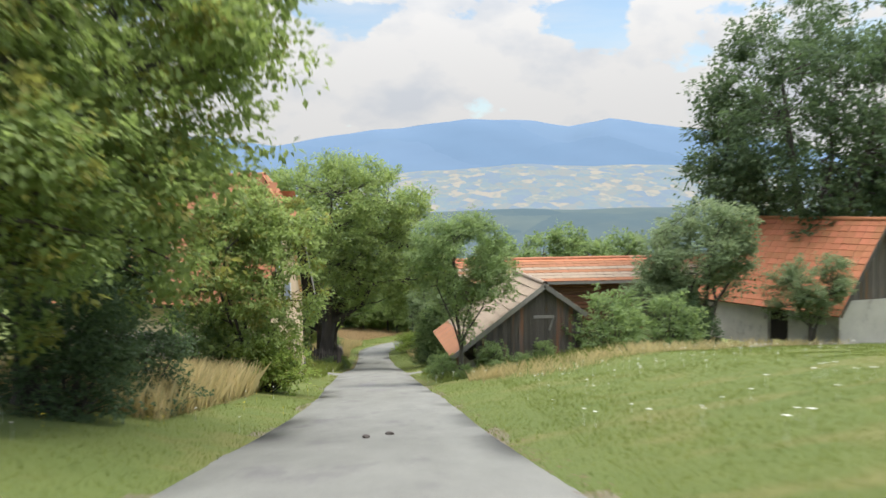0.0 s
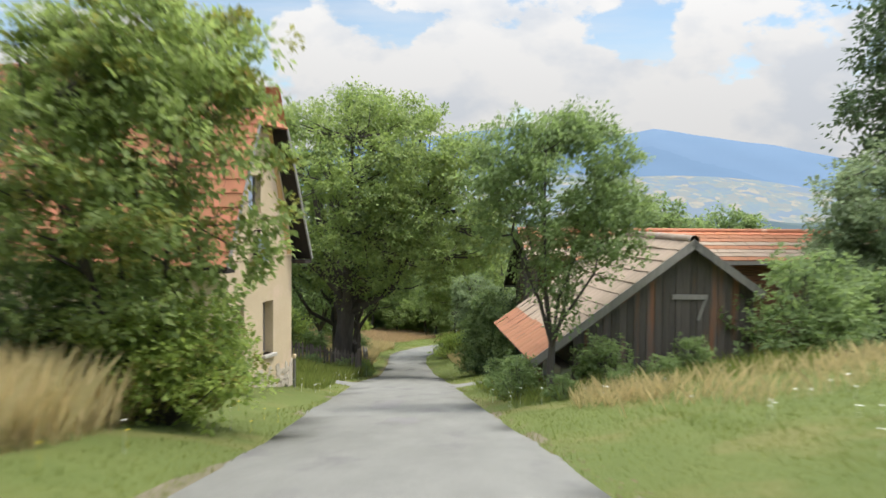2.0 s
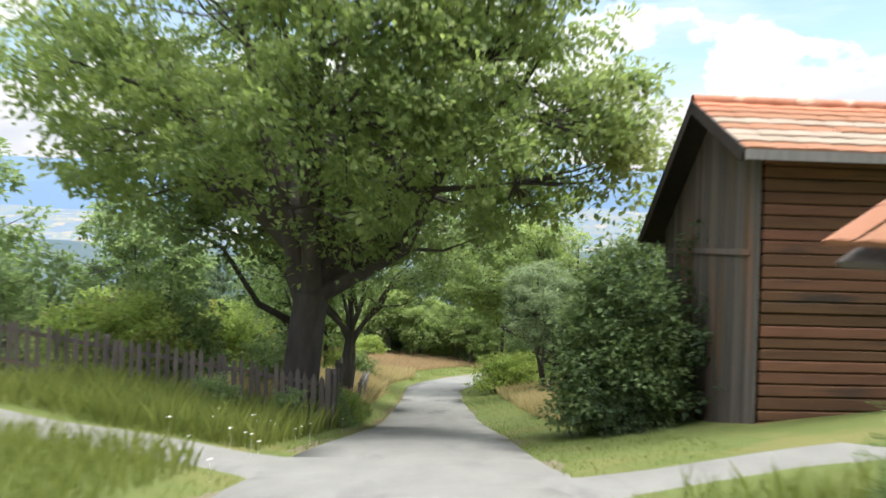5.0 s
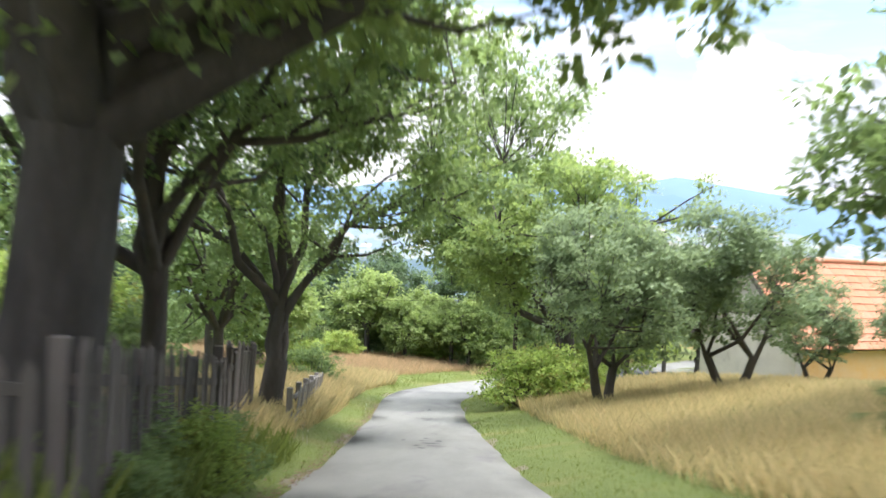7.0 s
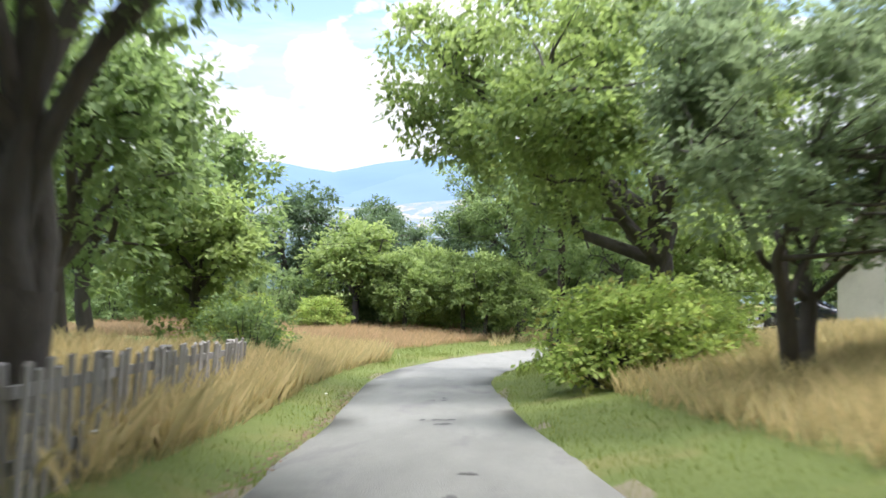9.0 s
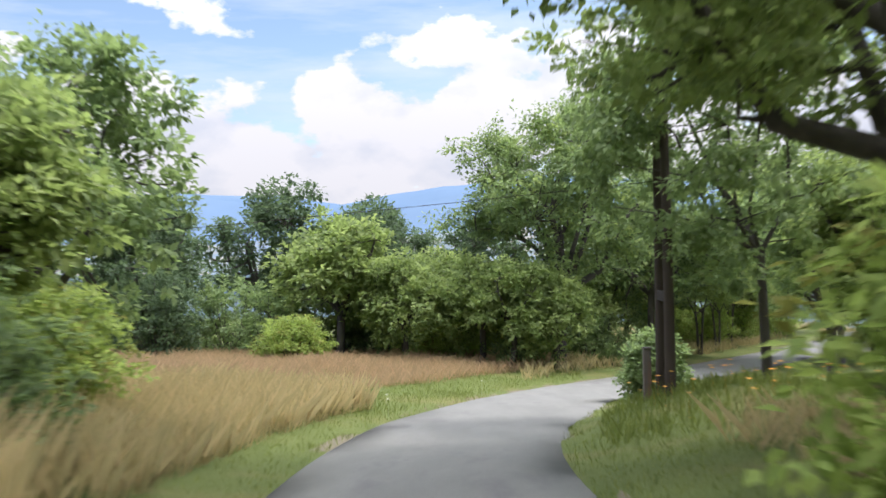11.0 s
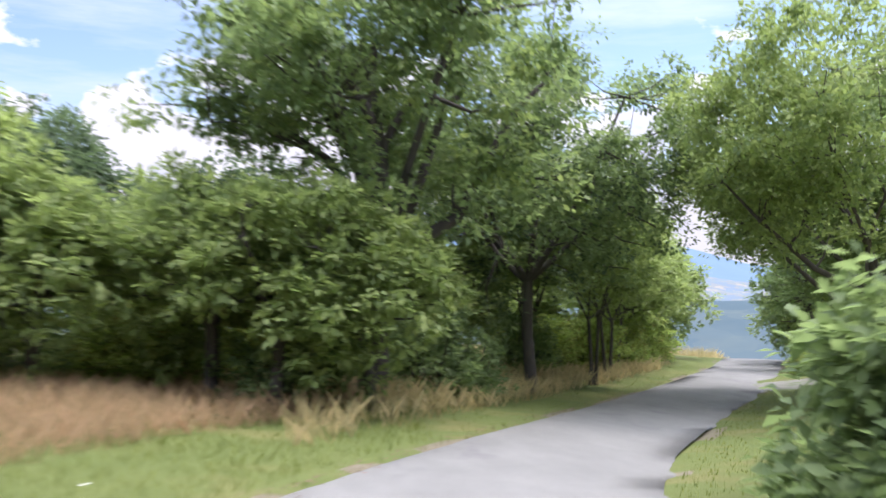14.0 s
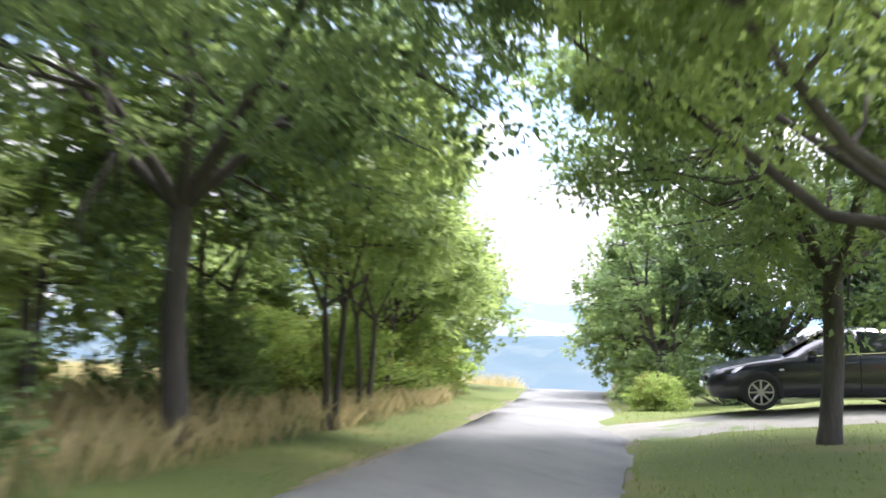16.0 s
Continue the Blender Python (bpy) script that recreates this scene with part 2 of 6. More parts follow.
PETAL_YELLOW = material("yellow_petal", (0.75, 0.60, 0.05), (0.7, 0.5, 0.04), scale=5, fine=20, bump=0, rough=0.8)
CURTAIN = material("curtain", (0.52, 0.51, 0.48), (0.38, 0.37, 0.35), scale=5, fine=30, bump=0.1, stretch=(8, 8, 0.4))
LITTER = material("dry_leaves", (0.15, 0.10, 0.062), (0.22, 0.155, 0.10), scale=6, fine=30, bump=0, island=0.4)
SCRAP = material("dark_scrap", (0.06, 0.05, 0.045), (0.10, 0.08, 0.07), scale=20, fine=60, bump=0.3)


def glass(name, tint, rough=0.06):
    m = bpy.data.materials.new(name)
    m.use_nodes = True
    b = m.node_tree.nodes["Principled BSDF"]
    b.inputs["Base Color"].default_value = (*tint, 1)
    b.inputs["Roughness"].default_value, b.inputs["Specular IOR Level"].default_value = rough, 0.9
    n = m.node_tree.nodes.new("ShaderNodeTexNoise")
    n.inputs["Scale"].default_value = 3.0
    r = m.node_tree.nodes.new("ShaderNodeMapRange")
    r.inputs[3].default_value, r.inputs[4].default_value = rough, rough + 0.08
    m.node_tree.links.new(n.outputs[0], r.inputs[0])
    m.node_tree.links.new(r.outputs[0], b.inputs["Roughness"])
    return m


WINDOW_GLASS = glass("window_glass", (0.75, 0.79, 0.80), 0.03)
WINDOW_GLASS.node_tree.nodes["Principled BSDF"].inputs["Transmission Weight"].default_value = 0.85
CAR_GLASS = glass("car_glass", (0.012, 0.015, 0.018), 0.03)


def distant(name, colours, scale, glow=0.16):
    """Far hills: haze blue is painted into the colours, which also glow a little."""
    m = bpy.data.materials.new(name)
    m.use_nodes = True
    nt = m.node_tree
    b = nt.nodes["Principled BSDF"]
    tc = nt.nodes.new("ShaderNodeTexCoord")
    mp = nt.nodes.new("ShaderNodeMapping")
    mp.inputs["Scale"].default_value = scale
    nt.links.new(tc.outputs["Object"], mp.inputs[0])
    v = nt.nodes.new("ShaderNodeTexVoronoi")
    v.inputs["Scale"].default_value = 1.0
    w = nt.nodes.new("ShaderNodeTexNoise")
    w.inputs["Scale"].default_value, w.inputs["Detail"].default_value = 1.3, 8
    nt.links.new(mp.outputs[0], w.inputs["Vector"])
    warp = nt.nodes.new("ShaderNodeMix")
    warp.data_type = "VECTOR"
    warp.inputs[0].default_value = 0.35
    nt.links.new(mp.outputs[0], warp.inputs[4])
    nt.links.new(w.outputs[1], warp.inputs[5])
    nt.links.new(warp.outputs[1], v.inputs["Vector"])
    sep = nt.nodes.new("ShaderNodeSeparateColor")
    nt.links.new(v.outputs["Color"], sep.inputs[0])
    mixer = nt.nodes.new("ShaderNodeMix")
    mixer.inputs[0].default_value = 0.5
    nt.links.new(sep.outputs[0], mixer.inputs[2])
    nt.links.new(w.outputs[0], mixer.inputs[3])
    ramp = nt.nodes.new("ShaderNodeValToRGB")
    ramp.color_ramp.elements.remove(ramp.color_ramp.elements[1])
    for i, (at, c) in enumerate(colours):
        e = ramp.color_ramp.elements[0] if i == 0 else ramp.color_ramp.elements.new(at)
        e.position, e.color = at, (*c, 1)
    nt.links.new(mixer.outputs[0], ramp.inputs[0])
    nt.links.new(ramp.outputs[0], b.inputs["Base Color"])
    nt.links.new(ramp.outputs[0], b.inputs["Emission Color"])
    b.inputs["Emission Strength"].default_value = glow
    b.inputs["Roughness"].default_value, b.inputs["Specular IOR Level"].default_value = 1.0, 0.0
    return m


# distance haze is put into these colours; the air itself is clear
FAR_HAZE_BLUE = distant("far_mountain_haze", [(0.3, (0.108, 0.165, 0.242)), (0.55, (0.12, 0.178, 0.258)), (0.8, (0.118, 0.174, 0.244))], (0.002, 0.002, 0.004))
FAR_FIELDS = distant("far_fields_haze", [(0.30, (0.13, 0.165, 0.205)), (0.46, (0.14, 0.18, 0.195)), (0.56, (0.175, 0.18, 0.175)), (0.62, (0.145, 0.18, 0.185)), (0.72, (0.23, 0.215, 0.185))], (0.045, 0.017, 0.1))
FAR_WOODS = distant("far_woods_haze", [(0.3, (0.068, 0.098, 0.112)), (0.6, (0.08, 0.108, 0.115)), (0.85, (0.10, 0.125, 0.12))], (0.02, 0.02, 0.03))

# ---------------------------------------------------------------- mesh helpers
def finish(name, bm, mat, smooth=False):
    me = bpy.data.meshes.new(name)
    bm.to_mesh(me)
    bm.free()
    me.materials.append(mat)
    if smooth:
        me.polygons.foreach_set("use_smooth", [True] * len(me.polygons))
    return me


def part(name, bm, mat, parent, label="", smooth=False):
    ob = new(name, finish(name, bm, mat, smooth) if isinstance(bm, bmesh.types.BMesh) else bm)
    ob.parent = parent
    if label:
        ob["label"] = label
    return ob


def thing(name, place, label, category, group="", kind="", turn=0.0):
    ob = new(name)
    ob.matrix_world = pose(*place, 0, 0, turn)
    return tagged(ob, label, category, group, kind)


def raw_mesh(name, verts, faces, mat, smooth=False):
    """verts: n x 3; faces: m x 3 or m x 4."""
    me = bpy.data.meshes.new(name)
    verts, faces = np.asarray(verts, np.float32), np.asarray(faces, np.int32)
    k = faces.shape[1]
    me.vertices.add(len(verts))
    me.vertices.foreach_set("co", verts.ravel())
    me.loops.add(faces.size)
    me.loops.foreach_set("vertex_index", faces.ravel())
    me.polygons.add(len(faces))
    me.polygons.foreach_set("loop_start", np.arange(0, faces.size, k, dtype=np.int32))
    if smooth:
        me.polygons.foreach_set("use_smooth", np.ones(len(faces), bool))
    me.update(calc_edges=True)
    me.materials.append(mat)
    return me


def box(bm, lo, hi, bevel=0.0, m=None):
    """An axis-aligned block from lo to hi."""
    c = [(a + b) / 2 for a, b in zip(lo, hi)]
    s = [max(b - a, 1e-4) for a, b in zip(lo, hi)]
    mat = Matrix.Translation(c) @ Matrix.Diagonal((*s, 1))
    if m is not None:
        mat = m @ mat
    made = bmesh.ops.create_cube(bm, size=1.0, matrix=mat)["verts"]
    if bevel:
        edges = list({e for v in made for e in v.link_edges})
        bmesh.ops.bevel(bm, geom=edges, offset=bevel, segments=1, affect="EDGES", profile=0.5)
    return bm


def block(lo, hi, bevel=0.0, m=None):
    return box(bmesh.new(), lo, hi, bevel, m)


def prism(points, thick, axis):
    """A flat outline (list of 3D points) given thickness along axis."""
    bm = bmesh.new()
    axis = Vector(axis).normalized() * thick
    a = [bm.verts.new(p) for p in points]
    b = [bm.verts.new(Vector(p) + axis) for p in points]
    n = len(points)
    bm.faces.new(a)
    bm.faces.new(b[::-1])
    for i in range(n):
        bm.faces.new((a[i], b[i], b[(i + 1) % n], a[(i + 1) % n]))
    bmesh.ops.recalc_face_normals(bm, faces=bm.faces)
    return bm


def tube(points, radii, sides=7):
    """Verts and quads of a tapered tube along points."""
    pts = [Vector(p) for p in points]
    verts, faces = [], []
    q, last = None, None
    for i, p in enumerate(pts):
        way = (pts[min(i + 1, len(pts) - 1)] - pts[max(i - 1, 0)]).normalized()
        q = way.to_track_quat("Z", "Y") if q is None else last.rotation_difference(way) @ q
        last = way
        for k in range(sides):
            a = 2 * math.pi * k / sides
            verts.append(p + q @ Vector((math.cos(a) * radii[i], math.sin(a) * radii[i], 0)))
    for i in range(len(pts) - 1):
        for k in range(sides):
            k2 = (k + 1) % sides
            faces.append((i * sides + k, i * sides + k2, (i + 1) * sides + k2, (i + 1) * sides + k))
    return verts, faces


def tubes_mesh(name, list_of, mat):
    vs, fs = [], []
    for v, f in list_of:
        o = len(vs)
        vs += [tuple(p) for p in v]
        fs += [tuple(i + o for i in q) for q in f]
    return raw_mesh(name, vs, fs, mat, True)


# ---------------------------------------------------------------- plants
def leaf_mesh(name, centres, spread, per, size, mat, rng, droop=0.35, flat=0.75, wide=0.30):
    """Many small folded leaves on twig sprays that make up each clump round the centres."""
    sprays = max(4, per // 13)
    k = len(centres) * sprays
    tw = rng.normal(size=(k, 3))
    tw[:, 2] += 0.25
    tw /= np.maximum(np.linalg.norm(tw, axis=1, keepdims=True), 1e-6)
    tw *= 0.35 + 0.75 * rng.random((k, 1)) ** 0.6
    tw[:, 2] *= flat
    n = len(centres) * per
    clump = np.repeat(np.arange(len(centres)), per)
    pick = clump * sprays + rng.integers(0, sprays, n)
    c, s = centres[clump], spread[clump][:, None]
    own = rng.normal(size=(n, 3)) * (0.20, 0.20, 0.12)
    off = tw[pick] + own
    p = c + off * s
    way = rng.normal(size=(n, 3)) * 0.6 + tw[pick] * 0.8 + own * 3.0
    way[:, 2] -= droop
    way /= np.linalg.norm(way, axis=1, keepdims=True)
    side = np.cross(way, rng.normal(size=(n, 3)) * 0.4 + tw[pick] * 0.5 + np.array([0, 0, 1.0]))
    side /= np.maximum(np.linalg.norm(side, axis=1, keepdims=True), 1e-6)
    up = np.cross(side, way)
    length = size * (0.7 + 0.6 * rng.random((n, 1)))
    a, b = p, p + way * length
    mid = p + way * length * 0.45
    l = mid + side * length * wide + up * length * 0.12
    r = mid - side * length * wide + up * length * 0.12
    verts = np.stack([a, r, b, l], 1).reshape(-1, 3)
    base = np.arange(n)[:, None] * 4
    faces = np.concatenate([base + np.array([0, 1, 2]), base + np.array([0, 2, 3])], 1).reshape(-1, 3)
    return raw_mesh(name, verts, faces, mat)


def tree(name, label, seed, height, radius, trunk_r, fork, mat, place=(0, 0, 0), clumps=170, per=90, leaf=0.13, stems=1, limbs=6,
         low=0.28, lean=(0, 0), egg=1.0, clump_r=0.62, bark=BARK, category="tree", group="", gaps=0.0, droop=0.35, second=None, boughs=(), bough_r=0.5, bough_rise=0.62):
    """A tapered trunk that forks into limbs and branches, with a crown of leaf clumps. low: where the crown begins, of the height."""
    rng = np.random.default_rng(seed)
    root = thing(name, place, label, category, group)
    crown_c = np.array([lean[0], lean[1], height * (1 + low) / 2])
    half = np.array([radius, radius, height * (1 - low) / 2])
    # lumps make the outline uneven
    lump = rng.normal(size=(9, 3))
    lump /= np.linalg.norm(lump, axis=1, keepdims=True)
    amp = 0.10 + 0.22 * rng.random(9)
    cl = []
    while len(cl) < clumps:
        d = rng.normal(size=3)
        d /= np.linalg.norm(d)
        k = min(1.14, 0.74 + (amp * np.maximum(0, lump @ d) ** 3).sum())
        if gaps and np.max(lump[:3] @ -d) > 1 - gaps and rng.random() < 0.8:
            continue
        if d[2] < -0.55 and rng.random() < 0.6:
            continue
        r = k * (0.30 + 0.70 * rng.random() ** 0.42)
        shape = np.array([1, 1, 1.0])
        if egg != 1.0:
            shape[:2] *= 1 + (egg - 1) * (-d[2])
        cl.append(crown_c + d * r * half * shape)
    cl = np.array(cl)
    # the crown gathers in lobes with dark gaps between them
    out = cl - crown_c
    far = np.linalg.norm(out / half, axis=1) > 0.6
    lobes = cl[far][:max(7, clumps // 17)]
    near = ((cl[:, None, :] - lobes[None]) ** 2).sum(2).argmin(1)
    cl = cl + (lobes[near] - cl) * 0.24
    wood, starts = [], []
    for s in range(stems):
        ang = 2 * math.pi * s / max(stems, 1) + rng.random()
        foot = np.array([math.cos(ang), math.sin(ang), 0]) * (0.0 if stems == 1 else trunk_r * 1.6)
        top = np.array([lean[0] * 0.2, lean[1] * 0.2, fork]) + foot * (1 if stems == 1 else 3.0) + np.append(rng.normal(size=2) * 0.035 * fork, 0)
        mid = (foot + top) / 2 + np.append(rng.normal(size=2) * 0.025 * fork, 0)
        wood.append(tube([foot - (0, 0, 0.3), foot + (0, 0, 0.05), foot * 0.8 + mid * 0.2, mid, top], [trunk_r * 1.3, trunk_r * 1.18, trunk_r * 1.03, trunk_r * 0.92, trunk_r * 0.85], 10))
        n_l = limbs // stems if boughs else max(2, limbs // stems)
        for i in range(n_l):
            a = ang + 2 * math.pi * (i + 0.4 * rng.random()) / n_l
            reach = 0.35 + 0.4 * rng.random()
            up = 0.35 + 0.55 * rng.random()
            end = np.array([lean[0] + math.cos(a) * radius * reach, lean[1] + math.sin(a) * radius * reach, fork + (height - fork) * up * 0.85])
            m1 = top * 0.6 + end * 0.4 + np.array([0, 0, -0.12 * np.linalg.norm(end - top)]) + rng.normal(size=3) * 0.12
            m2 = top * 0.25 + end * 0.75 + rng.normal(size=3) * 0.15
            rr = trunk_r * (0.40 + 0.25 * rng.random())
            wood.append(tube([top - (0, 0, 0.15), m1, m2, end], [rr, rr * 0.75, rr * 0.5, rr * 0.25], 7))
            starts += [(m1, rr * 0.5), (m2, rr * 0.42), ((m1 + m2) / 2, rr * 0.45), (end, rr * 0.25)]
    # great limbs of their own: bearing, reach, height of the end
    crook = np.array([lean[0] * 0.2, lean[1] * 0.2, fork])
    for az, reach, up in boughs:
        a = radians(az)
        end = np.array([math.cos(a) * reach, math.sin(a) * reach, up])
        rise = crook + np.array([math.cos(a) * (0.5 - 0.7 * bough_rise) * reach, math.sin(a) * (0.5 - 0.7 * bough_rise) * reach, bough_rise * (up - fork)])
        m1 = rise * 0.65 + end * 0.35 + rng.normal(size=3) * 0.2
        m2 = rise * 0.3 + end * 0.7 + rng.normal(size=3) * 0.25 + (0, 0, 0.1 * reach)
        rr = trunk_r * bough_r * (0.85 + 0.3 * rng.random())
        line, width = [crook - (0, 0, 0.35), crook * 0.5 + rise * 0.5, m1, m2, end], [rr * 1.25, rr, rr * 0.68, rr * 0.4, rr * 0.12]
        kinked, widths = [line[0]], [width[0]]
        for i in range(1, len(line)):
            step = np.linalg.norm(line[i] - line[i - 1])
            kinked += [(line[i] + line[i - 1]) / 2 + rng.normal(size=3) * 0.07 * step, line[i]]
            widths += [(width[i] + width[i - 1]) / 2, width[i]]
        wood.append(tube(kinked, widths, 8))
        starts += [(m1, rr * 0.5), (m2, rr * 0.4), (end, rr * 0.2)]
        for q, w in ((m1, 0.5), ((m1 + m2) / 2, 0.4), (m2, 0.36), ((m2 + end) / 2, 0.25)):
            tip = q + (end - rise) * (0.35 + 0.3 * rng.random()) + rng.normal(size=3) * 0.11 * reach
            tip[2] = max(tip[2], q[2] + 0.25)
            mid = (q + tip) / 2 + rng.normal(size=3) * 0.12
            wood.append(tube([q, mid, tip], [rr * w, rr * w * 0.7, rr * w * 0.25], 6))
            starts.append((tip, rr * 0.2))
    tips = np.array([s[0] for s in starts if s[0][2] > low * height * 0.9 and s[1] < 0.26 * trunk_r])
    if len(tips):
        cl = np.concatenate([cl, tips])
    sp = np.array([s[0] for s in starts])
    for k in range(0, len(cl), 2 if len(cl) > 140 else 1):
        j = int(np.argmin(((sp - cl[k]) ** 2).sum(1) + 2.0 * np.maximum(0, sp[:, 2] - cl[k][2])))
        a, rr = starts[j]
        m = (a + cl[k]) / 2 + rng.normal(size=3) * 0.1 + (0, 0, -0.06 * np.linalg.norm(cl[k] - a))
        rr = min(rr, 0.05)
        wood.append(tube([a, m, cl[k]], [rr, rr * 0.6, 0.008], 4))
    part("trunk", tubes_mesh("trunk", wood, bark), None, root)
    spread = clump_r * (0.45 + 0.7 * rng.random(len(cl)))
    part("crown", leaf_mesh("crown", cl, spread, per, leaf, mat, rng, droop), None, root)
    if second is not None:
        pick = rng.random(len(cl)) < 0.35
        part("young_leaves", leaf_mesh("young_leaves", cl[pick], spread[pick] * 1.1, max(10, per // 2), leaf, second, rng, droop), None, root)
    return root


def shrub(name, label, seed, height, radius, mat, place=(0, 0, 0), clumps=60, per=110, leaf=0.09, clump_r=0.33, category="shrub", group="", second=None):
    """Many thin stems from the ground and leaf clumps down to the grass."""
    rng = np.random.default_rng(seed)
    root = thing(name, place, label, category, group)
    cl = []
    lump = rng.normal(size=(6, 3))
    lump /= np.linalg.norm(lump, axis=1, keepdims=True)
    while len(cl) < clumps:
        d = rng.normal(size=3)
        d[2] = abs(d[2])
        d /= np.linalg.norm(d)
        k = min(1.05, 0.78 + 0.3 * (np.maximum(0, lump @ d) ** 3).sum())
        r = k * (0.3 + 0.7 * rng.random() ** 0.5)
        cl.append(np.array([d[0] * radius, d[1] * radius, d[2] * height * 0.93 + 0.07 * height]) * (r, r, 0.25 + 0.75 * r))
    cl = np.array(cl)
    wood = []
    for k in range(0, len(cl), 2):
        foot = np.array([cl[k][0] * 0.2, cl[k][1] * 0.2, -0.1])
        m = foot * 0.45 + cl[k] * 0.55 + rng.normal(size=3) * 0.05
        wood.append(tube([foot, m, cl[k]], [0.022, 0.015, 0.006], 4))
    part("stem", tubes_mesh("stem", wood, BARK), None, root)
    spread = clump_r * (0.7 + 0.6 * rng.random(len(cl)))
    part("foliage", leaf_mesh("foliage", cl, spread, per, leaf, mat, rng, 0.25, 0.8), None, root)
    if second is not None:
        pick = rng.random(len(cl)) < 0.4
        part("young_leaves", leaf_mesh("young_leaves", cl[pick], spread[pick] * 1.1, max(10, per // 2), leaf, second, rng, 0.2), None, root)
    return root


def blades(name, xy, heights, width, mat, rng, bend=0.35):
    """Bent blades of grass on the ground at xy."""
    n = len(xy)
    z = ground_z(xy[:, 0], xy[:, 1])
    a = rng.random(n) * 2 * math.pi
    side = np.stack([np.cos(a), np.sin(a), 0 * a], 1) * (width * (0.6 + 0.8 * rng.random(n)))[:, None]
    tip = rng.normal(size=(n, 3)) * 0.5
    tip[:, 2] = 0
    foot = np.stack([xy[:, 0], xy[:, 1], z - 0.02], 1)
    h = heights[:, None]
    mid = foot + np.array([0, 0, 0.55]) * h + tip * h * bend * 0.35
    top = foot + np.array([0, 0, 1.0]) * h + tip * h * bend
    verts = np.stack([foot - side, foot + side, mid + side * 0.7, top], 1).reshape(-1, 3)
    b = np.arange(n)[:, None] * 4
    faces = np.concatenate([b + np.array([0, 1, 2]), b + np.array([0, 2, 3])], 1).reshape(-1, 3)
    return raw_mesh(name, verts, faces, mat)

# ---------------------------------------------------------------- the lie of the land
EYE = 1.06
ROAD = [(-0.25, -30.0, 5.34), (-0.25, -14.0, 2.63)]
for _t, _eye, _target, _roll in PATH:
    if _t not in (4.2, 6.5, 9.7, 12.0):
        _d = Vector(_target) - Vector(_eye)
        _d.z = 0
        _d.normalize()
        _o = float(np.interp(_eye[1], (45, 60, 69, 76, 84, 91, 96, 100, 103, 106), (0.26, -0.04, -0.14, 0.15, 0.3, 0.45, 0.85, 1.18, 1.24, 1.13)))
        ROAD.append((_eye[0] - _o * _d.y, _eye[1] + _o * _d.x, _eye[2] - EYE))
ROAD += [(-0.45, 109.9, -14.12), (1.82, 114.1, -14.38), (4.33, 118.1, -14.5), (8.3, 125.0, -14.75), (13.3, 134.1, -15.1), (18.6, 143.9, -15.4),
         (26.0, 157.0, -17.5), (36.0, 174.0, -23.0)]


def smooth_line(points, step=0.5):
    """A soft curve through the points, sampled every half metre or so."""
    p = np.array(points)
    out = []
    for i in range(1, len(p) - 2):
        n = max(2, int(np.linalg.norm(p[i + 1] - p[i]) / step))
        for k in range(n):
            u = k / n
            out.append(0.5 * (2 * p[i] + (p[i + 1] - p[i - 1]) * u + (2 * p[i - 1] - 5 * p[i] + 4 * p[i + 1] - p[i + 2]) * u * u
                              + (3 * p[i] - p[i - 1] - 3 * p[i + 1] + p[i + 2]) * u ** 3))
    out = np.array([p[0] * (1 - u) + p[1] * u for u in np.linspace(0, 1, 30)[:-1]] + out + [p[-2] * (1 - u) + p[-1] * u for u in np.linspace(0, 1, 30)])
    for _ in range(6):
        out[1:-1] = 0.25 * out[:-2] + 0.5 * out[1:-1] + 0.25 * out[2:]
    return out


LINE = smooth_line(ROAD)
_way = np.gradient(LINE[:, :2], axis=0)
_way /= np.linalg.norm(_way, axis=1, keepdims=True)
LEFT = np.stack([-_way[:, 1], _way[:, 0]], 1)


SLOPE = np.gradient(LINE[:, 2]) / np.linalg.norm(np.gradient(LINE[:, :2], axis=0), axis=1)


def beside(x, y):
    """Road height at the nearest point of its middle line, and the signed distance from it (left is positive)."""
    x, y = np.ravel(x).astype(float), np.ravel(y).astype(float)
    z, d = np.empty(len(x)), np.empty(len(x))
    for s in range(0, len(x), 4000):
        dx = x[s:s + 4000, None] - LINE[None, :, 0]
        dy = y[s:s + 4000, None] - LINE[None, :, 1]
        dd = dx * dx + dy * dy
        i = dd.argmin(1)
        k = np.arange(len(i))
        on = np.clip(dx[k, i] * LEFT[i, 1] - dy[k, i] * LEFT[i, 0], -0.5, 0.5)
        z[s:s + 4000] = LINE[i, 2] + on * SLOPE[i]
        d[s:s + 4000] = np.sign(dx[k, i] * LEFT[i, 0] + dy[k, i] * LEFT[i, 1]) * np.sqrt(dd[k, i])
    return z, d


def half_width(y):
    """The lane narrows between the orchards and widens again at the bend."""
    return np.interp(y, (50, 60, 68, 76, 84, 92, 104, 110), (1.80, 1.55, 1.42, 1.28, 1.40, 1.62, 1.54, 1.50))


def waves(x, y):
    return (0.5 * np.sin(x * 0.37 + 1.3) * np.sin(y * 0.29) + 0.3 * np.sin(x * 0.91 + y * 0.53) + 0.2 * np.sin(x * 1.7 - y * 1.3 + 2.0))


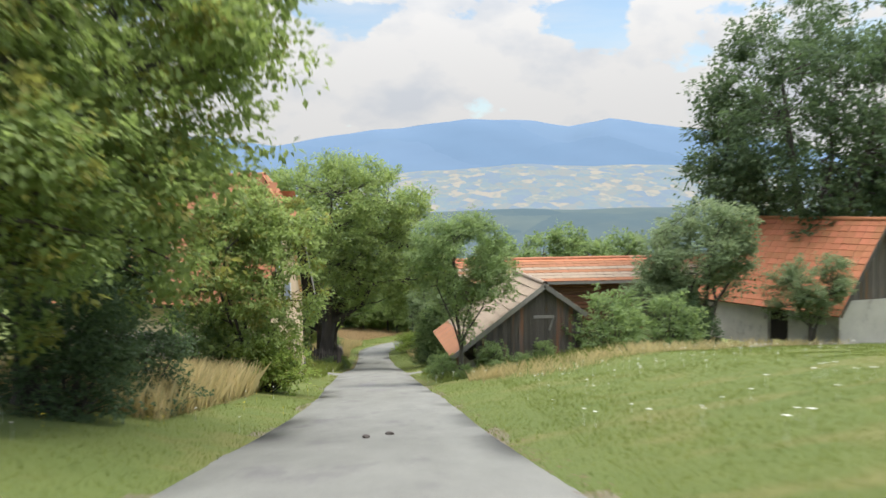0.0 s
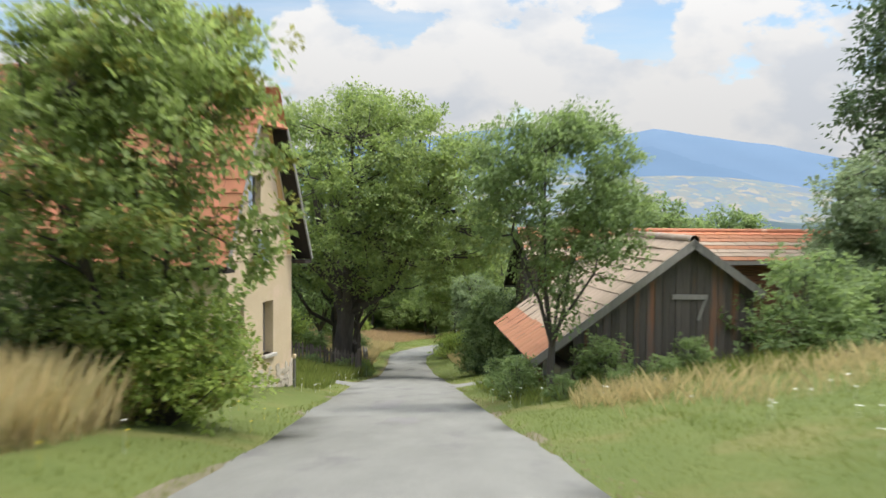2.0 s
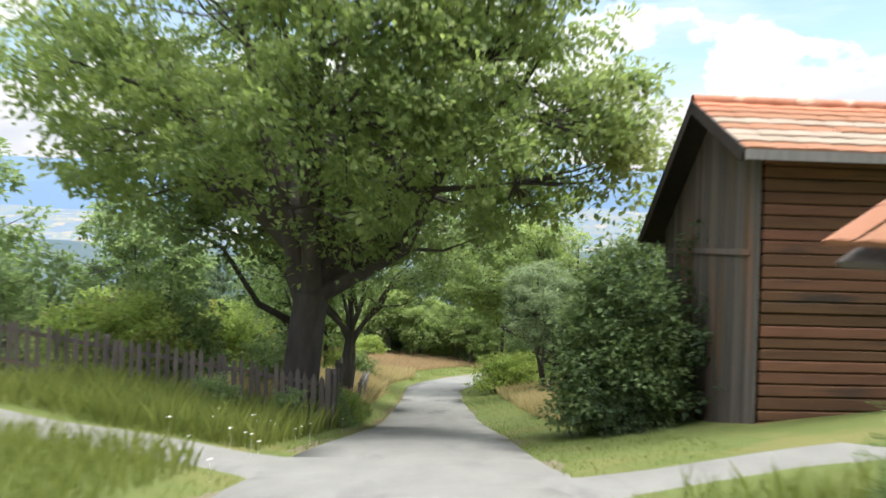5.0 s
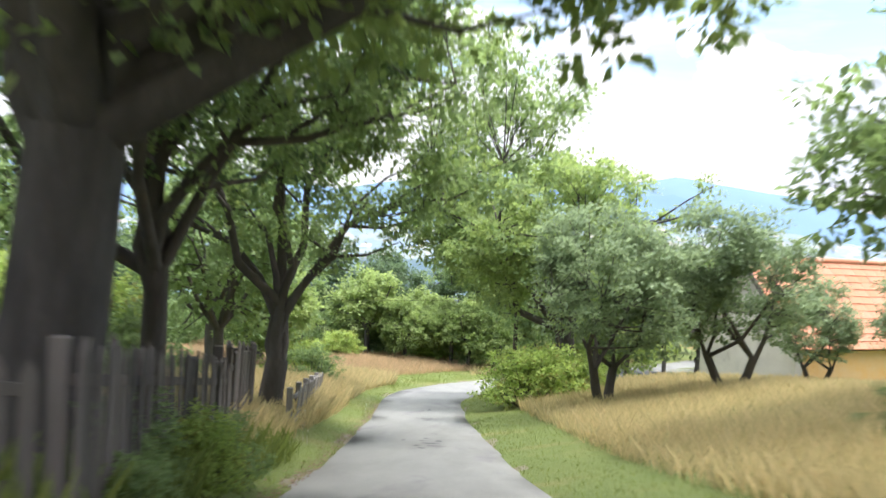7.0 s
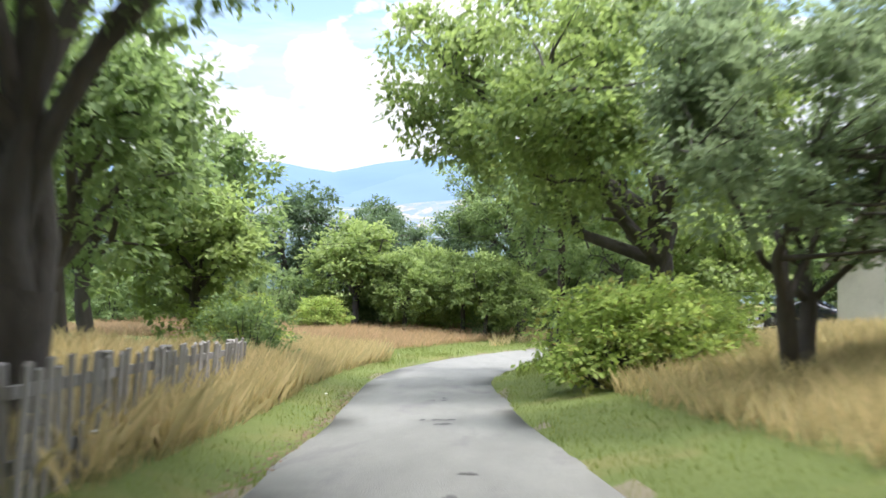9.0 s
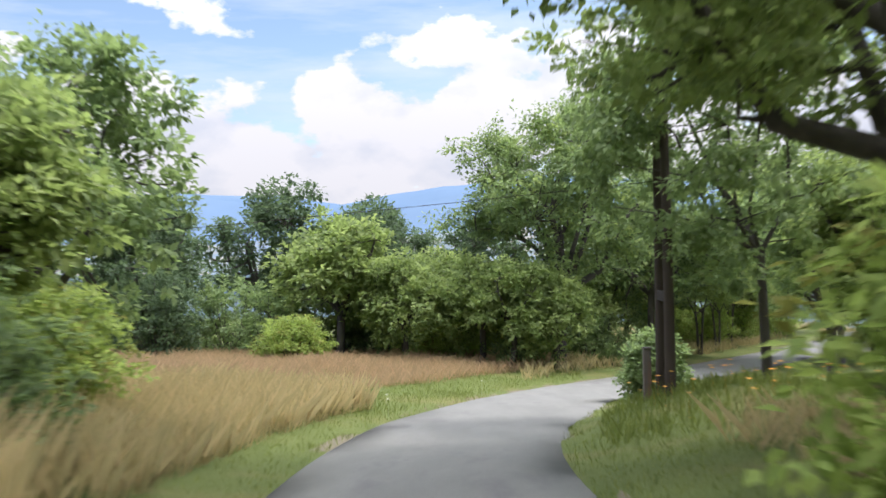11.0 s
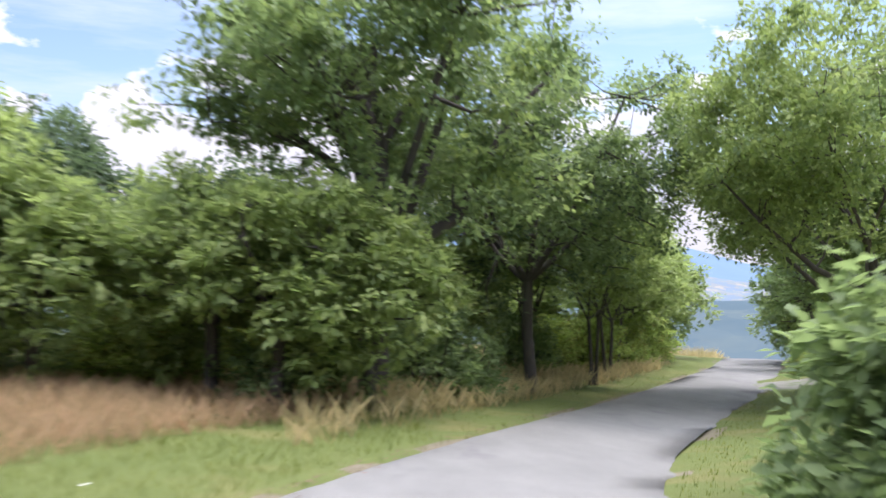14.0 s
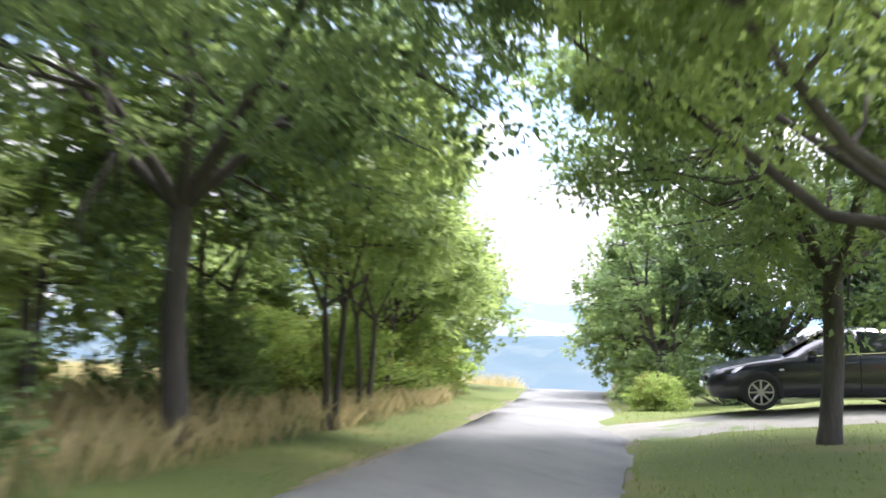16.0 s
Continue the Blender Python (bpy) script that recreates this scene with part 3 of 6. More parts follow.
def ground_z(x, y, bare=False):
    x, y = np.ravel(x).astype(float), np.ravel(y).astype(float)
    z, d = beside(x, y)
    a = np.abs(d)
    taper = np.clip((107 - y) / 20, 0.35, 1.0)
    bank = np.minimum(1.05, 0.15 * np.maximum(0, a - half_width(y) - 0.1)) * taper
    rough = 0.07 * waves(x * 1.3, y * 1.3) * np.clip((a - 1.7) / 2.5, 0, 1)
    # the parking place climbs a little away from the lane
    park = np.clip((x - 7.2) / 2.0, 0, 1) * np.exp(-((y - 121.0) / 3.6) ** 2) * np.clip(0.22 + 0.05 * (x - 9.6), 0, 0.5)
    # a raised bed of grass round the timber poles
    park = park + 0.42 * np.exp(-((x + 3.0) / 1.7) ** 2 - ((y - 90.8) / 2.6) ** 2) * np.clip((a - half_width(y) - 0.1) / 0.8, 0, 1)
    far = np.maximum(0, a - 45)
    fall = 0.012 * far + 0.0006 * far ** 2
    return z + bank + rough + park - np.minimum(fall, 150) - np.where(a < half_width(y) - 0.02, 0.07, 0.0) * (not bare)


# ground: a fine sheet round the road and a coarse one out to the horizon
def grid_mesh(name, xs, ys, zf, mat):
    gx, gy = np.meshgrid(xs, ys)
    z = zf(gx.ravel(), gy.ravel())
    nx, ny = len(xs), len(ys)
    i = np.arange(nx * ny).reshape(ny, nx)
    f = np.stack([i[:-1, :-1], i[:-1, 1:], i[1:, 1:], i[1:, :-1]], -1).reshape(-1, 4)
    return raw_mesh(name, np.stack([gx.ravel(), gy.ravel(), z], 1), f, mat, True)


_xs = np.concatenate([[-4800, -3200, -2000, -1200, -700, -400, -240, -150, -100, -75], np.arange(-60, -16, 2.0), np.arange(-16, 16, 0.5), np.arange(16, 40, 1.0), np.arange(40, 62, 2.0),
                      [75, 100, 150, 240, 400, 700, 1200, 2000, 3200, 4800]])
_ys = np.concatenate([[-4800, -2400, -1000, -400, -150, -80, -50], np.arange(-36, 160, 0.8), np.arange(160, 200, 2.0), [215, 240, 280, 340, 430, 600, 900, 1400, 2200, 3300, 4800]])


def sheet_z(x, y):
    z = ground_z(x, y)
    ahead = np.clip((y - 185) / 500, 0, 1)
    out = np.clip((np.maximum(np.abs(x), np.maximum(-y, 0)) - 120) / 900, 0, 1)
    low = -100.0
    z = np.maximum(z, -110)
    return z * (1 - ahead) * (1 - out) + low * (1 - (1 - ahead) * (1 - out))


ground = new("ground", grid_mesh("ground", _xs, _ys, sheet_z, TURF))
tagged(ground, "rolling green turf with dry straw-coloured patches", "ground", kind="structure")


# road: an uneven strip of worn asphalt
def strip(name, offs, lift, mat, start=0, stop=None, ragged=0.0, seed=3, crown=0.0):
    rng = np.random.default_rng(seed)
    pts, left = LINE[start:stop], LEFT[start:stop]
    n, k = len(pts), len(offs)
    v = np.empty((n, k, 3))
    wob = np.convolve(rng.normal(size=n + 8), np.ones(5) / 5, "same")[4:-4]
    wob2 = np.convolve(rng.normal(size=n + 8), np.ones(3) / 3, "same")[4:-4]
    for j, o in enumerate(offs):
        edge = ragged * (wob if j == 0 else wob2 if j == k - 1 else 0)
        w = o + np.sign(o) * (half_width(pts[:, 1]) - 1.8) * min(1, abs(o) / 1.6) + edge
        v[:, j, :2] = pts[:, :2] + left * np.reshape(w, (-1, 1))
        v[:, j, 2] = pts[:, 2] + lift - crown * abs(o) ** 2 - (0.06 if j in (0, k - 1) else 0)
    i = np.arange(n * k).reshape(n, k)
    f = np.stack([i[:-1, :-1], i[1:, :-1], i[1:, 1:], i[:-1, 1:]], -1).reshape(-1, 4)
    return raw_mesh(name, v.reshape(-1, 3), f, mat, True)


road = tagged(new("road", strip("road", (1.80, 1.74, 0.9, 0.0, -0.9, -1.74, -1.80), 0.02, ASPHALT, ragged=0.30, crown=0.006)),
              "narrow worn grey asphalt lane with crumbled edges", "road", kind="structure")
for _s, _o in ((1, (2.2, 2.0, 1.66)), (-1, (-1.66, -2.0, -2.2))):
    tagged(new("road_shoulder", strip("road_shoulder", _o, 0.0, GRAVEL, ragged=0.2, seed=9 + _s)), "strip of dry brown grit along the asphalt", "shoulder", kind="structure")


def road_at(y, off):
    """A place on the road at that y, off metres to the left of its middle."""
    i = int(np.abs(LINE[:, 1] - y).argmin())
    return float(LINE[i, 0] + LEFT[i, 0] * off), float(LINE[i, 1] + LEFT[i, 1] * off), float(LINE[i, 2])


def patch(name, y, off, lx, ly, mat, label, seed, lift=0.03, category="road patch"):
    """A flat ragged patch that lies on the road."""
    rng = np.random.default_rng(seed)
    cx, cy, _ = road_at(y, off)
    n = 26
    pts = [(cx, cy)]
    for k in range(n):
        a = 2 * math.pi * k / n
        r = 0.85 + 0.18 * math.sin(2 * a + seed) + 0.14 * math.sin(3 * a + 2 * seed) + 0.10 * math.sin(5 * a + seed) + 0.06 * rng.random()
        pts.append((cx + lx * r * math.cos(a), cy + ly * r * math.sin(a)))
    pts = np.array(pts)
    z, d = beside(pts[:, 0], pts[:, 1])
    z = z + 0.02 - 0.006 * d * d + lift - 0.012
    f = [(0, 1 + k, 1 + (k + 1) % n) for k in range(n)]
    return tagged(new(name, raw_mesh(name, np.column_stack([pts, z]), f, mat, True)), label, category, kind="structure")


patch("asphalt_patch", 36.0, 0.25, 0.4, 1.9, ROAD_PATCH, "darker mended patch in the grey asphalt", 5, 0.018)
patch("asphalt_patch", 31.0, -0.1, 0.3, 0.9, ROAD_PATCH, "darker mended patch in the grey asphalt", 15, 0.018)
_holes = random.Random(8)
for _k in range(26):
    patch("pothole", _holes.choice((69.0, 69.9, 70.8, 76.2, 79.8)) + _holes.gauss(0, 0.35), -0.2 + _holes.gauss(0, 0.14), _holes.uniform(0.03, 0.12), _holes.uniform(0.05, 0.16), POTHOLE,
          "shallow dark pothole with broken asphalt edges", 60 + _k, 0.017, "pothole")



def side_track(name, label, start, way, length, width, mat, seed):
    """A short gravel way that leaves the road."""
    rng = np.random.default_rng(seed)
    s, w = np.array(start), np.array(way) / np.linalg.norm(way)
    l = np.array([-w[1], w[0]])
    rows, cols = max(4, int(length / 0.4)), 6
    v = []
    for i in range(rows + 1):
        for j in range(cols + 1):
            p = s + w * length * i / rows + l * width * (j / cols - 0.5) * (1 + 0.5 * max(0, 1 - i / 4))
            if j in (0, cols):
                p = p + l * rng.normal() * 0.10
            v.append(p)
    v = np.array(v)
    z = ground_z(v[:, 0], v[:, 1], True) + 0.035
    edge = (np.arange(len(v)) % (cols + 1) == 0) | (np.arange(len(v)) % (cols + 1) == cols)
    z -= 0.08 * edge
    z[:cols + 1] -= 0.06
    i = np.arange(len(v)).reshape(rows + 1, cols + 1)
    f = np.stack([i[:-1, :-1], i[:-1, 1:], i[1:, 1:], i[1:, :-1]], -1).reshape(-1, 4)
    return tagged(new(name, raw_mesh(name, np.column_stack([v, z]), f, mat, True)), label, "driveway", kind="structure")


side_track("driveway", "short grey asphalt spur beside the yellow house", (-4.6, 49.1), (-1, -0.04), 5.6, 2.7, ASPHALT, 21)
side_track("driveway", "grey asphalt spur that turns off by the leaning shed", (-2.7, 47.7), (1, 0.28), 4.0, 1.9, ASPHALT, 22)
side_track("driveway", "pale gravel entrance between the lawns", (-4.1, 95.6), (1, 0.07), 12.5, 2.2, GRAVEL_DRIVE, 23)
side_track("driveway", "grey gravel parking place under the dark car", (7.4, 120.9), (1, -0.35), 10.0, 2.6, GRAVEL_DRIVE, 24)


# ---------------------------------------------------------------- far hills
def hills(name, label, mat, near, far, az, tops, foot, seed, wobble=0.0):
    """A belt of hills between two distances: azimuths and top elevations in degrees as seen from the road."""
    rng = np.random.default_rng(seed)
    a = np.arange(-180, 180.1, 0.4)
    e = np.interp(a, az, tops)
    for k in range(5):
        e = e + wobble * 0.5 ** k * np.sin(np.radians(a) * (9 + 17 * k) * 1.0 + rng.random() * 6)
    eye = np.array([-2.0, 30.0, -3.0])
    rows = 14
    v = []
    for r in range(rows + 1):
        u = r / rows
        dist = near + (far - near) * u
        s = u * u * (3 - 2 * u)
        zz = foot * (1 - s) + s * far * np.tan(np.radians(e)) + (0 if r in (0, rows) else 1) * 0.06 * far * np.tan(np.radians(1)) * np.sin(np.radians(a) * 60 + r * 1.7)
        v.append(np.column_stack([eye[0] + dist * np.sin(np.radians(a)), eye[1] + dist * np.cos(np.radians(a)), eye[2] + zz]))
    v = np.concatenate(v)
    i = np.arange(len(v)).reshape(rows + 1, len(a))
    f = np.stack([i[:-1, :-1], i[:-1, 1:], i[1:, 1:], i[1:, :-1]], -1).reshape(-1, 4)
    return tagged(new(name, raw_mesh(name, v, f, mat, True)), label, "hills", kind="structure")


# three belts of hills in colours that already hold the haze
hills("backdrop_mountains", "long mountain ridge painted in haze blue", FAR_HAZE_BLUE, 3500, 4500,
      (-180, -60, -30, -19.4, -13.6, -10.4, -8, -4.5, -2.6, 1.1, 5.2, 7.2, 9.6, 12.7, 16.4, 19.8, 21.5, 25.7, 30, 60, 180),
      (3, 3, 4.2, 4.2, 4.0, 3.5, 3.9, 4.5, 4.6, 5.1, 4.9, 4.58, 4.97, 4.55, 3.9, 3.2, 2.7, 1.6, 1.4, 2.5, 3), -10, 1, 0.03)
hills("backdrop_fields", "patchwork of fields and villages on low slopes, paled with painted haze", FAR_FIELDS, 1900, 3400, (-180, -20, -8, 0, 5, 15, 22, 27, 40, 180), (1.2, 1.4, 1.5, 1.9, 2.3, 2.1, 1.2, 0.4, 0.4, 1.2), -110, 2, 0.12)
hills("backdrop_woods", "dark wooded hill in front of the fields, painted haze blue-green", FAR_WOODS, 1300, 1750, (-180, -20, 0, 5, 16, 22, 26, 29, 40, 180), (-0.6, -0.5, -0.45, -0.35, -0.35, -0.5, -0.35, -0.6, -1.0, -0.6), -95, 3, 0.10)

# ---------------------------------------------------------------- buildings
def zat(x, y):
    return float(ground_z([x], [y])[0])


_tile_shapes = {}


def tile_mesh(w, l, t, mat):
    """A slightly curved roof tile, lower edge thicker: x across, y up the slope."""
    key = (round(w, 3), round(l, 3), mat.name)
    if key not in _tile_shapes:
        bm = bmesh.new()
        cols = 4
        top, bot = [], []
        for j in range(2):
            for i in range(cols + 1):
                u = i / cols
                arch = t * 0.5 * math.sin(math.pi * u)
                top.append(bm.verts.new((w * (u - 0.5) * 0.985, l * 1.12 * j, t * (1 - 0.8 * j) + arch)))
                if j == 0:
                    bot.append(bm.verts.new((w * (u - 0.5) * 0.985, 0.0, -0.01)))
        for i in range(cols):
            bm.faces.new((top[i], top[i + 1], top[cols + 2 + i], top[cols + 1 + i]))
            bm.faces.new((bot[i], bot[i + 1], top[i + 1], top[i]))
        _tile_shapes[key] = finish("tile", bm, mat)
    return _tile_shapes[key]


def tiled(parent, origin, along, up, length, rise, w, l, mats, seed, thick=0.035, sag=0.0, cut=None, label=""):
    """Tiles in courses over a slope: origin is the corner at the eave, along and up are unit vectors."""
    rng = random.Random(seed)
    along, up = Vector(along).normalized(), Vector(up).normalized()
    out = along.cross(up).normalized()
    if out.z < 0:
        out = -out
    nr, nc = max(1, round(rise / l)), max(1, round(length / w))
    l, w = rise / nr, length / nc
    for r in range(nr):
        mat = mats(r) if callable(mats) else mats
        me = tile_mesh(w, l, thick, mat)
        for c in range(nc):
            u, v = (c + 0.5) * w, r * l
            if cut and not cut(u, v + l * 0.5):
                continue
            dip = -sag * math.sin(math.pi * u / length) * math.sin(math.pi * (v + l / 2) / rise)
            p = Vector(origin) + along * u + up * v + out * (dip + rng.uniform(-0.006, 0.008))
            ob = new("tile", me)
            x, z = along, out
            if x.cross(up).dot(z) < 0:
                x = -x
            rot = Matrix((x, up, z)).transposed().to_4x4()
            ob.parent = parent
            ob.matrix_local = Matrix.Translation(p) @ rot @ pose(0, 0, 0, rng.uniform(-0.8, 0.8), 0, rng.uniform(-1.0, 1.0))


def window(parent, x0, x1, z0, z1, depth, wall_t, frame_mat, style="sash"):
    """A recessed window in a wall whose face is the plane y = 0 and whose inside is at +y."""
    w = part("window", block((x0, depth + 0.05, z0), (x1, depth + 0.06, z1)), WINDOW_GLASS, parent, "dull window pane set deep in the wall")
    fw = 0.055
    fr = bmesh.new()
    box(fr, (x0, depth, z0), (x0 + fw, depth + 0.05, z1))
    box(fr, (x1 - fw, depth, z0), (x1, depth + 0.05, z1))
    box(fr, (x0 + fw, depth, z1 - fw), (x1 - fw, depth + 0.05, z1))
    box(fr, (x0 + fw, depth, z0), (x1 - fw, depth + 0.05, z0 + fw))
    xm = (x0 + x1) / 2
    box(fr, (xm - 0.025, depth - 0.005, z0 + fw), (xm + 0.025, depth + 0.045, z1 - fw))
    if style == "sash":
        zt = z0 + (z1 - z0) * 0.7
        box(fr, (x0 + fw, depth - 0.003, zt - 0.02), (xm - 0.025, depth + 0.047, zt + 0.02))
        box(fr, (xm + 0.025, depth - 0.003, zt - 0.02), (x1 - fw, depth + 0.047, zt + 0.02))
    part("frame", fr, frame_mat, w)
    w.visible_shadow = False
    for a, b in ((x0 + fw, xm - 0.07), (xm + 0.04, x1 - fw)):
        n = 11
        pts = [(a + (b - a) * k / (n - 1), depth + 0.10 + 0.012 * math.sin(k * 2.1), z0 + fw) for k in range(n)]
        cloth = bmesh.new()
        low = [cloth.verts.new(p) for p in pts]
        top = [cloth.verts.new((p[0], p[1], z1 - fw)) for p in pts]
        for k in range(n - 1):
            cloth.faces.new((low[k], low[k + 1], top[k + 1], top[k]))
        bmesh.ops.solidify(cloth, geom=cloth.faces[:], thickness=0.004)
        part("curtain", cloth, CURTAIN, w, "grey net curtain")
    # near-black sheet behind the curtains stands for the unlit room
    part("dark_room", block((x0, depth + 0.16, z0), (x1, depth + 0.17, z1)), WOOD_DARK, w)
    return w


def yellow_house():
    g = radians(12)
    cx, cy = -6.85 - 0.42 * math.sin(g), 39.8 - 0.42 * math.cos(g)
    h = thing("house", (cx, cy, -5.85), "yellow plastered cottage with a steep red tiled half-hip roof", "house", turn=78)
    hw, top, T, L = 2.08, 3.3, 0.42, 9.5        # half width, eaves height, wall thickness, length
    ex, slope = 2.52, 2.05                       # eaves overhang at that half width, rise per run
    hip = 6.65
    half_at = lambda z: min(hw, ex - 0.12 - (z - top) / slope)
    wl, wr = (-1.40, -0.80), (0.27, 0.89)
    zs0, zs1 = 0.74, 2.14
    xs = [-hw, wl[0], wl[1], wr[0], wr[1], hw]
    for i in range(5):
        if i in (1, 3):
            part("gable_wall", block((xs[i], 0, 0), (xs[i + 1], T, zs0)), PLASTER, h)
            part("gable_wall", block((xs[i], 0, zs1), (xs[i + 1], T, top)), PLASTER, h)
        else:
            part("gable_wall", block((xs[i], 0, 0), (xs[i + 1], T, top)), PLASTER, h)
    a0, a1, az0, az1 = -0.57, 0.13, 4.46, 5.42

    def slab(z0, z1, left=None, right=None):
        l0, l1 = (-half_at(z0), -half_at(z1)) if left is None else (left, left)
        r0, r1 = (half_at(z0), half_at(z1)) if right is None else (right, right)
        b = prism([(l0, 0, z0), (r0, 0, z0), (r1, 0, z1), (l1, 0, z1)], T, (0, 1, 0))
        part("gable_wall", b, PLASTER, h)

    slab(top, az0)
    slab(az0, az1, right=a0)
    slab(az0, az1, left=a1)
    slab(az1, hip)
    part("side_wall", block((-hw, T, -0.3), (-hw + T, L, top)), PLASTER, h)
    part("side_wall", block((hw - T, T, -0.3), (hw, L, top)), PLASTER, h)
    part("back_wall", block((-hw, L, -0.3), (hw, L + T, top)), PLASTER, h)

    part("back_gable", prism([(-hw, L, top), (hw, L, top), (0.0, L, 8.0)], T, (0, 1, 0)), PLASTER, h)
    part("string_course", block((-hw - 0.01, -0.025, top - 0.03), (hw + 0.01, 0.02, top + 0.03), 0.006), PLASTER, h)
    # ochre band under the verge
    for s in (-1, 1):
        pts = [(s * (half_at(top)), -0.012, top + 0.03), (s * (half_at(top) - 0.30), -0.012, top + 0.03), (s * (half_at(hip) - 0.22), -0.012, hip), (s * half_at(hip), -0.012, hip)]
        part("ochre_band", prism(pts, 0.02, (0, 1, 0)), PLASTER_OCHRE, h, "ochre painted strip along the gable edge")
    for x0, x1 in (wl, wr):
        window(h, x0, x1, zs0, zs1, 0.24, T, WOOD_SILVER)
        part("window_sill", block((x0 - 0.06, -0.10, zs0 - 0.09), (x1 + 0.06, 0.22, zs0), 0.012), PLASTER_GREY, h, "worn grey cement sill")
    window(h, a0, a1, az0, az1, 0.16, T, WOOD_SILVER, "plain")
    part("shutter", block((a0 + 0.03, 0.06, az0 + 0.02), ((a0 + a1) / 2, 0.09, az1 - 0.02), 0.006), BLUE_PAINT, h, "faded grey-blue attic shutter")
    # low plinth of broken pale stones where the plaster has come away
    rng = random.Random(4)
    for row, z in enumerate((-0.30, -0.12, 0.05, 0.2)):
        x = -hw - 0.02 + 0.1 * row
        while x < hw - 0.1:
            w, hh = rng.uniform(0.14, 0.38), rng.uniform(0.15, 0.2)
            if row < 2 or rng.random() < (0.75 if row == 2 else 0.4):
                m = 7
                pts = []
                for k in range(m):
                    t = 2 * math.pi * (k + rng.uniform(-0.25, 0.25)) / m
                    q = rng.uniform(0.85, 1.1)
                    pts.append((min(x + w / 2 + w * 0.54 * q * math.cos(t), hw + 0.02), -rng.uniform(0.01, 0.03), z + hh / 2 + hh * 0.56 * q * math.sin(t)))
                part("plinth_stone", prism(pts, 0.05, (0, 1, 0)), STONE, h)
            x += w
    part("plinth_stone", prism([(hw - 0.30, -0.03, -0.35), (hw + 0.02, -0.03, -0.35), (hw + 0.02, -0.03, 0.42), (hw - 0.14, -0.03, 0.30)], 0.05, (0, 1, 0)), STONE, h)
    # roof
    sl = math.sqrt(1 + slope * slope)
    up_l, up_r = Vector((1 / sl, 0, slope / sl)), Vector((-1 / sl, 0, slope / sl))
    ridge = top - 0.1 + ex * slope
    rise = ex * sl
    ov = 0.42
    y_ridge = 0.75
    hip_v = (hip - top + 0.1) / slope * sl
    for s, up in ((-1, up_l), (1, up_r)):
        n = Vector((s * slope / sl, 0, 1 / sl))
        base = Vector((s * ex, -ov, top - 0.1))
        p = [base, base + Vector((0, L + ov + 0.5, 0)), base + Vector((0, L + ov + 0.5, 0)) + up * rise, base + Vector((0, ov + y_ridge, 0)) + up * rise, base + up * hip_v]
        part("roof_deck", prism([q - n * 0.07 for q in p], 0.06, n), WOOD_DARK, h, "dark boards under the roof")
        tiled(h, base + n * 0.0, (0, 1, 0), up, L + ov + 0.5, rise, 0.56 if s < 0 else 1.3, 0.385, TILE_RED, 11 + s,
              cut=lambda u, v: v < hip_v or u > (v - hip_v) / (rise - hip_v) * (ov + y_ridge))
        part("verge_edge", prism([base + n * 0.02, base + up * hip_v + n * 0.02, base + up * hip_v - n * 0.07, base - n * 0.07], 0.035, (0, -1, 0)), CONCRETE, h, "thin grey mortar edge along the verge")
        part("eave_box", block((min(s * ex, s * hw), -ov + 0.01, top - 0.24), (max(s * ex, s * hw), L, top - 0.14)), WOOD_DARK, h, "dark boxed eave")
    hx = ex - (hip - top + 0.1) / slope
    hp = [Vector((-hx, -ov, hip)), Vector((hx, -ov, hip)), Vector((0, y_ridge, ridge))]
    hn = (hp[1] - hp[0]).cross(hp[2] - hp[0]).normalized()
    part("hip_boards", prism([q - hn * 0.06 for q in hp], 0.05, hn), WOOD_DARK, h)
    hup = (hp[2] - (hp[0] + hp[1]) / 2)
    tiled(h, hp[0], (1, 0, 0), hup, 2 * hx, hup.length, 0.3, 0.36, TILE_RED, 19, cut=lambda u, v: abs(u - hx) < hx * (1 - v / hup.length) + 0.1)
    caps = bmesh.new()
    for k in range(28):
        y = y_ridge + k * 0.36
        v, f = tube([(0, y, ridge + 0.01), (0, y + 0.4, ridge + 0.03)], [0.13, 0.11], 8)
        vs = [caps.verts.new(q) for q in v]
        for q in f:
            caps.faces.new([vs[i] for i in q])
    for sd, up in ((-1, up_l), (1, up_r)):
        n = Vector((sd * slope / sl, 0, 1 / sl))
        e0 = Vector((0, y_ridge, ridge)) + n * 0.02
        e1 = Vector((0, L + 0.5, ridge)) + n * 0.02
        part("top_course", prism([e0, e1, e1 - up * 0.5, e0 - up * 0.5], 0.03, n), TILE_RED, h)
    part("ridge_tiles", caps, TILE_RED, h)
    return h, g


HOUSE, _g = yellow_house()


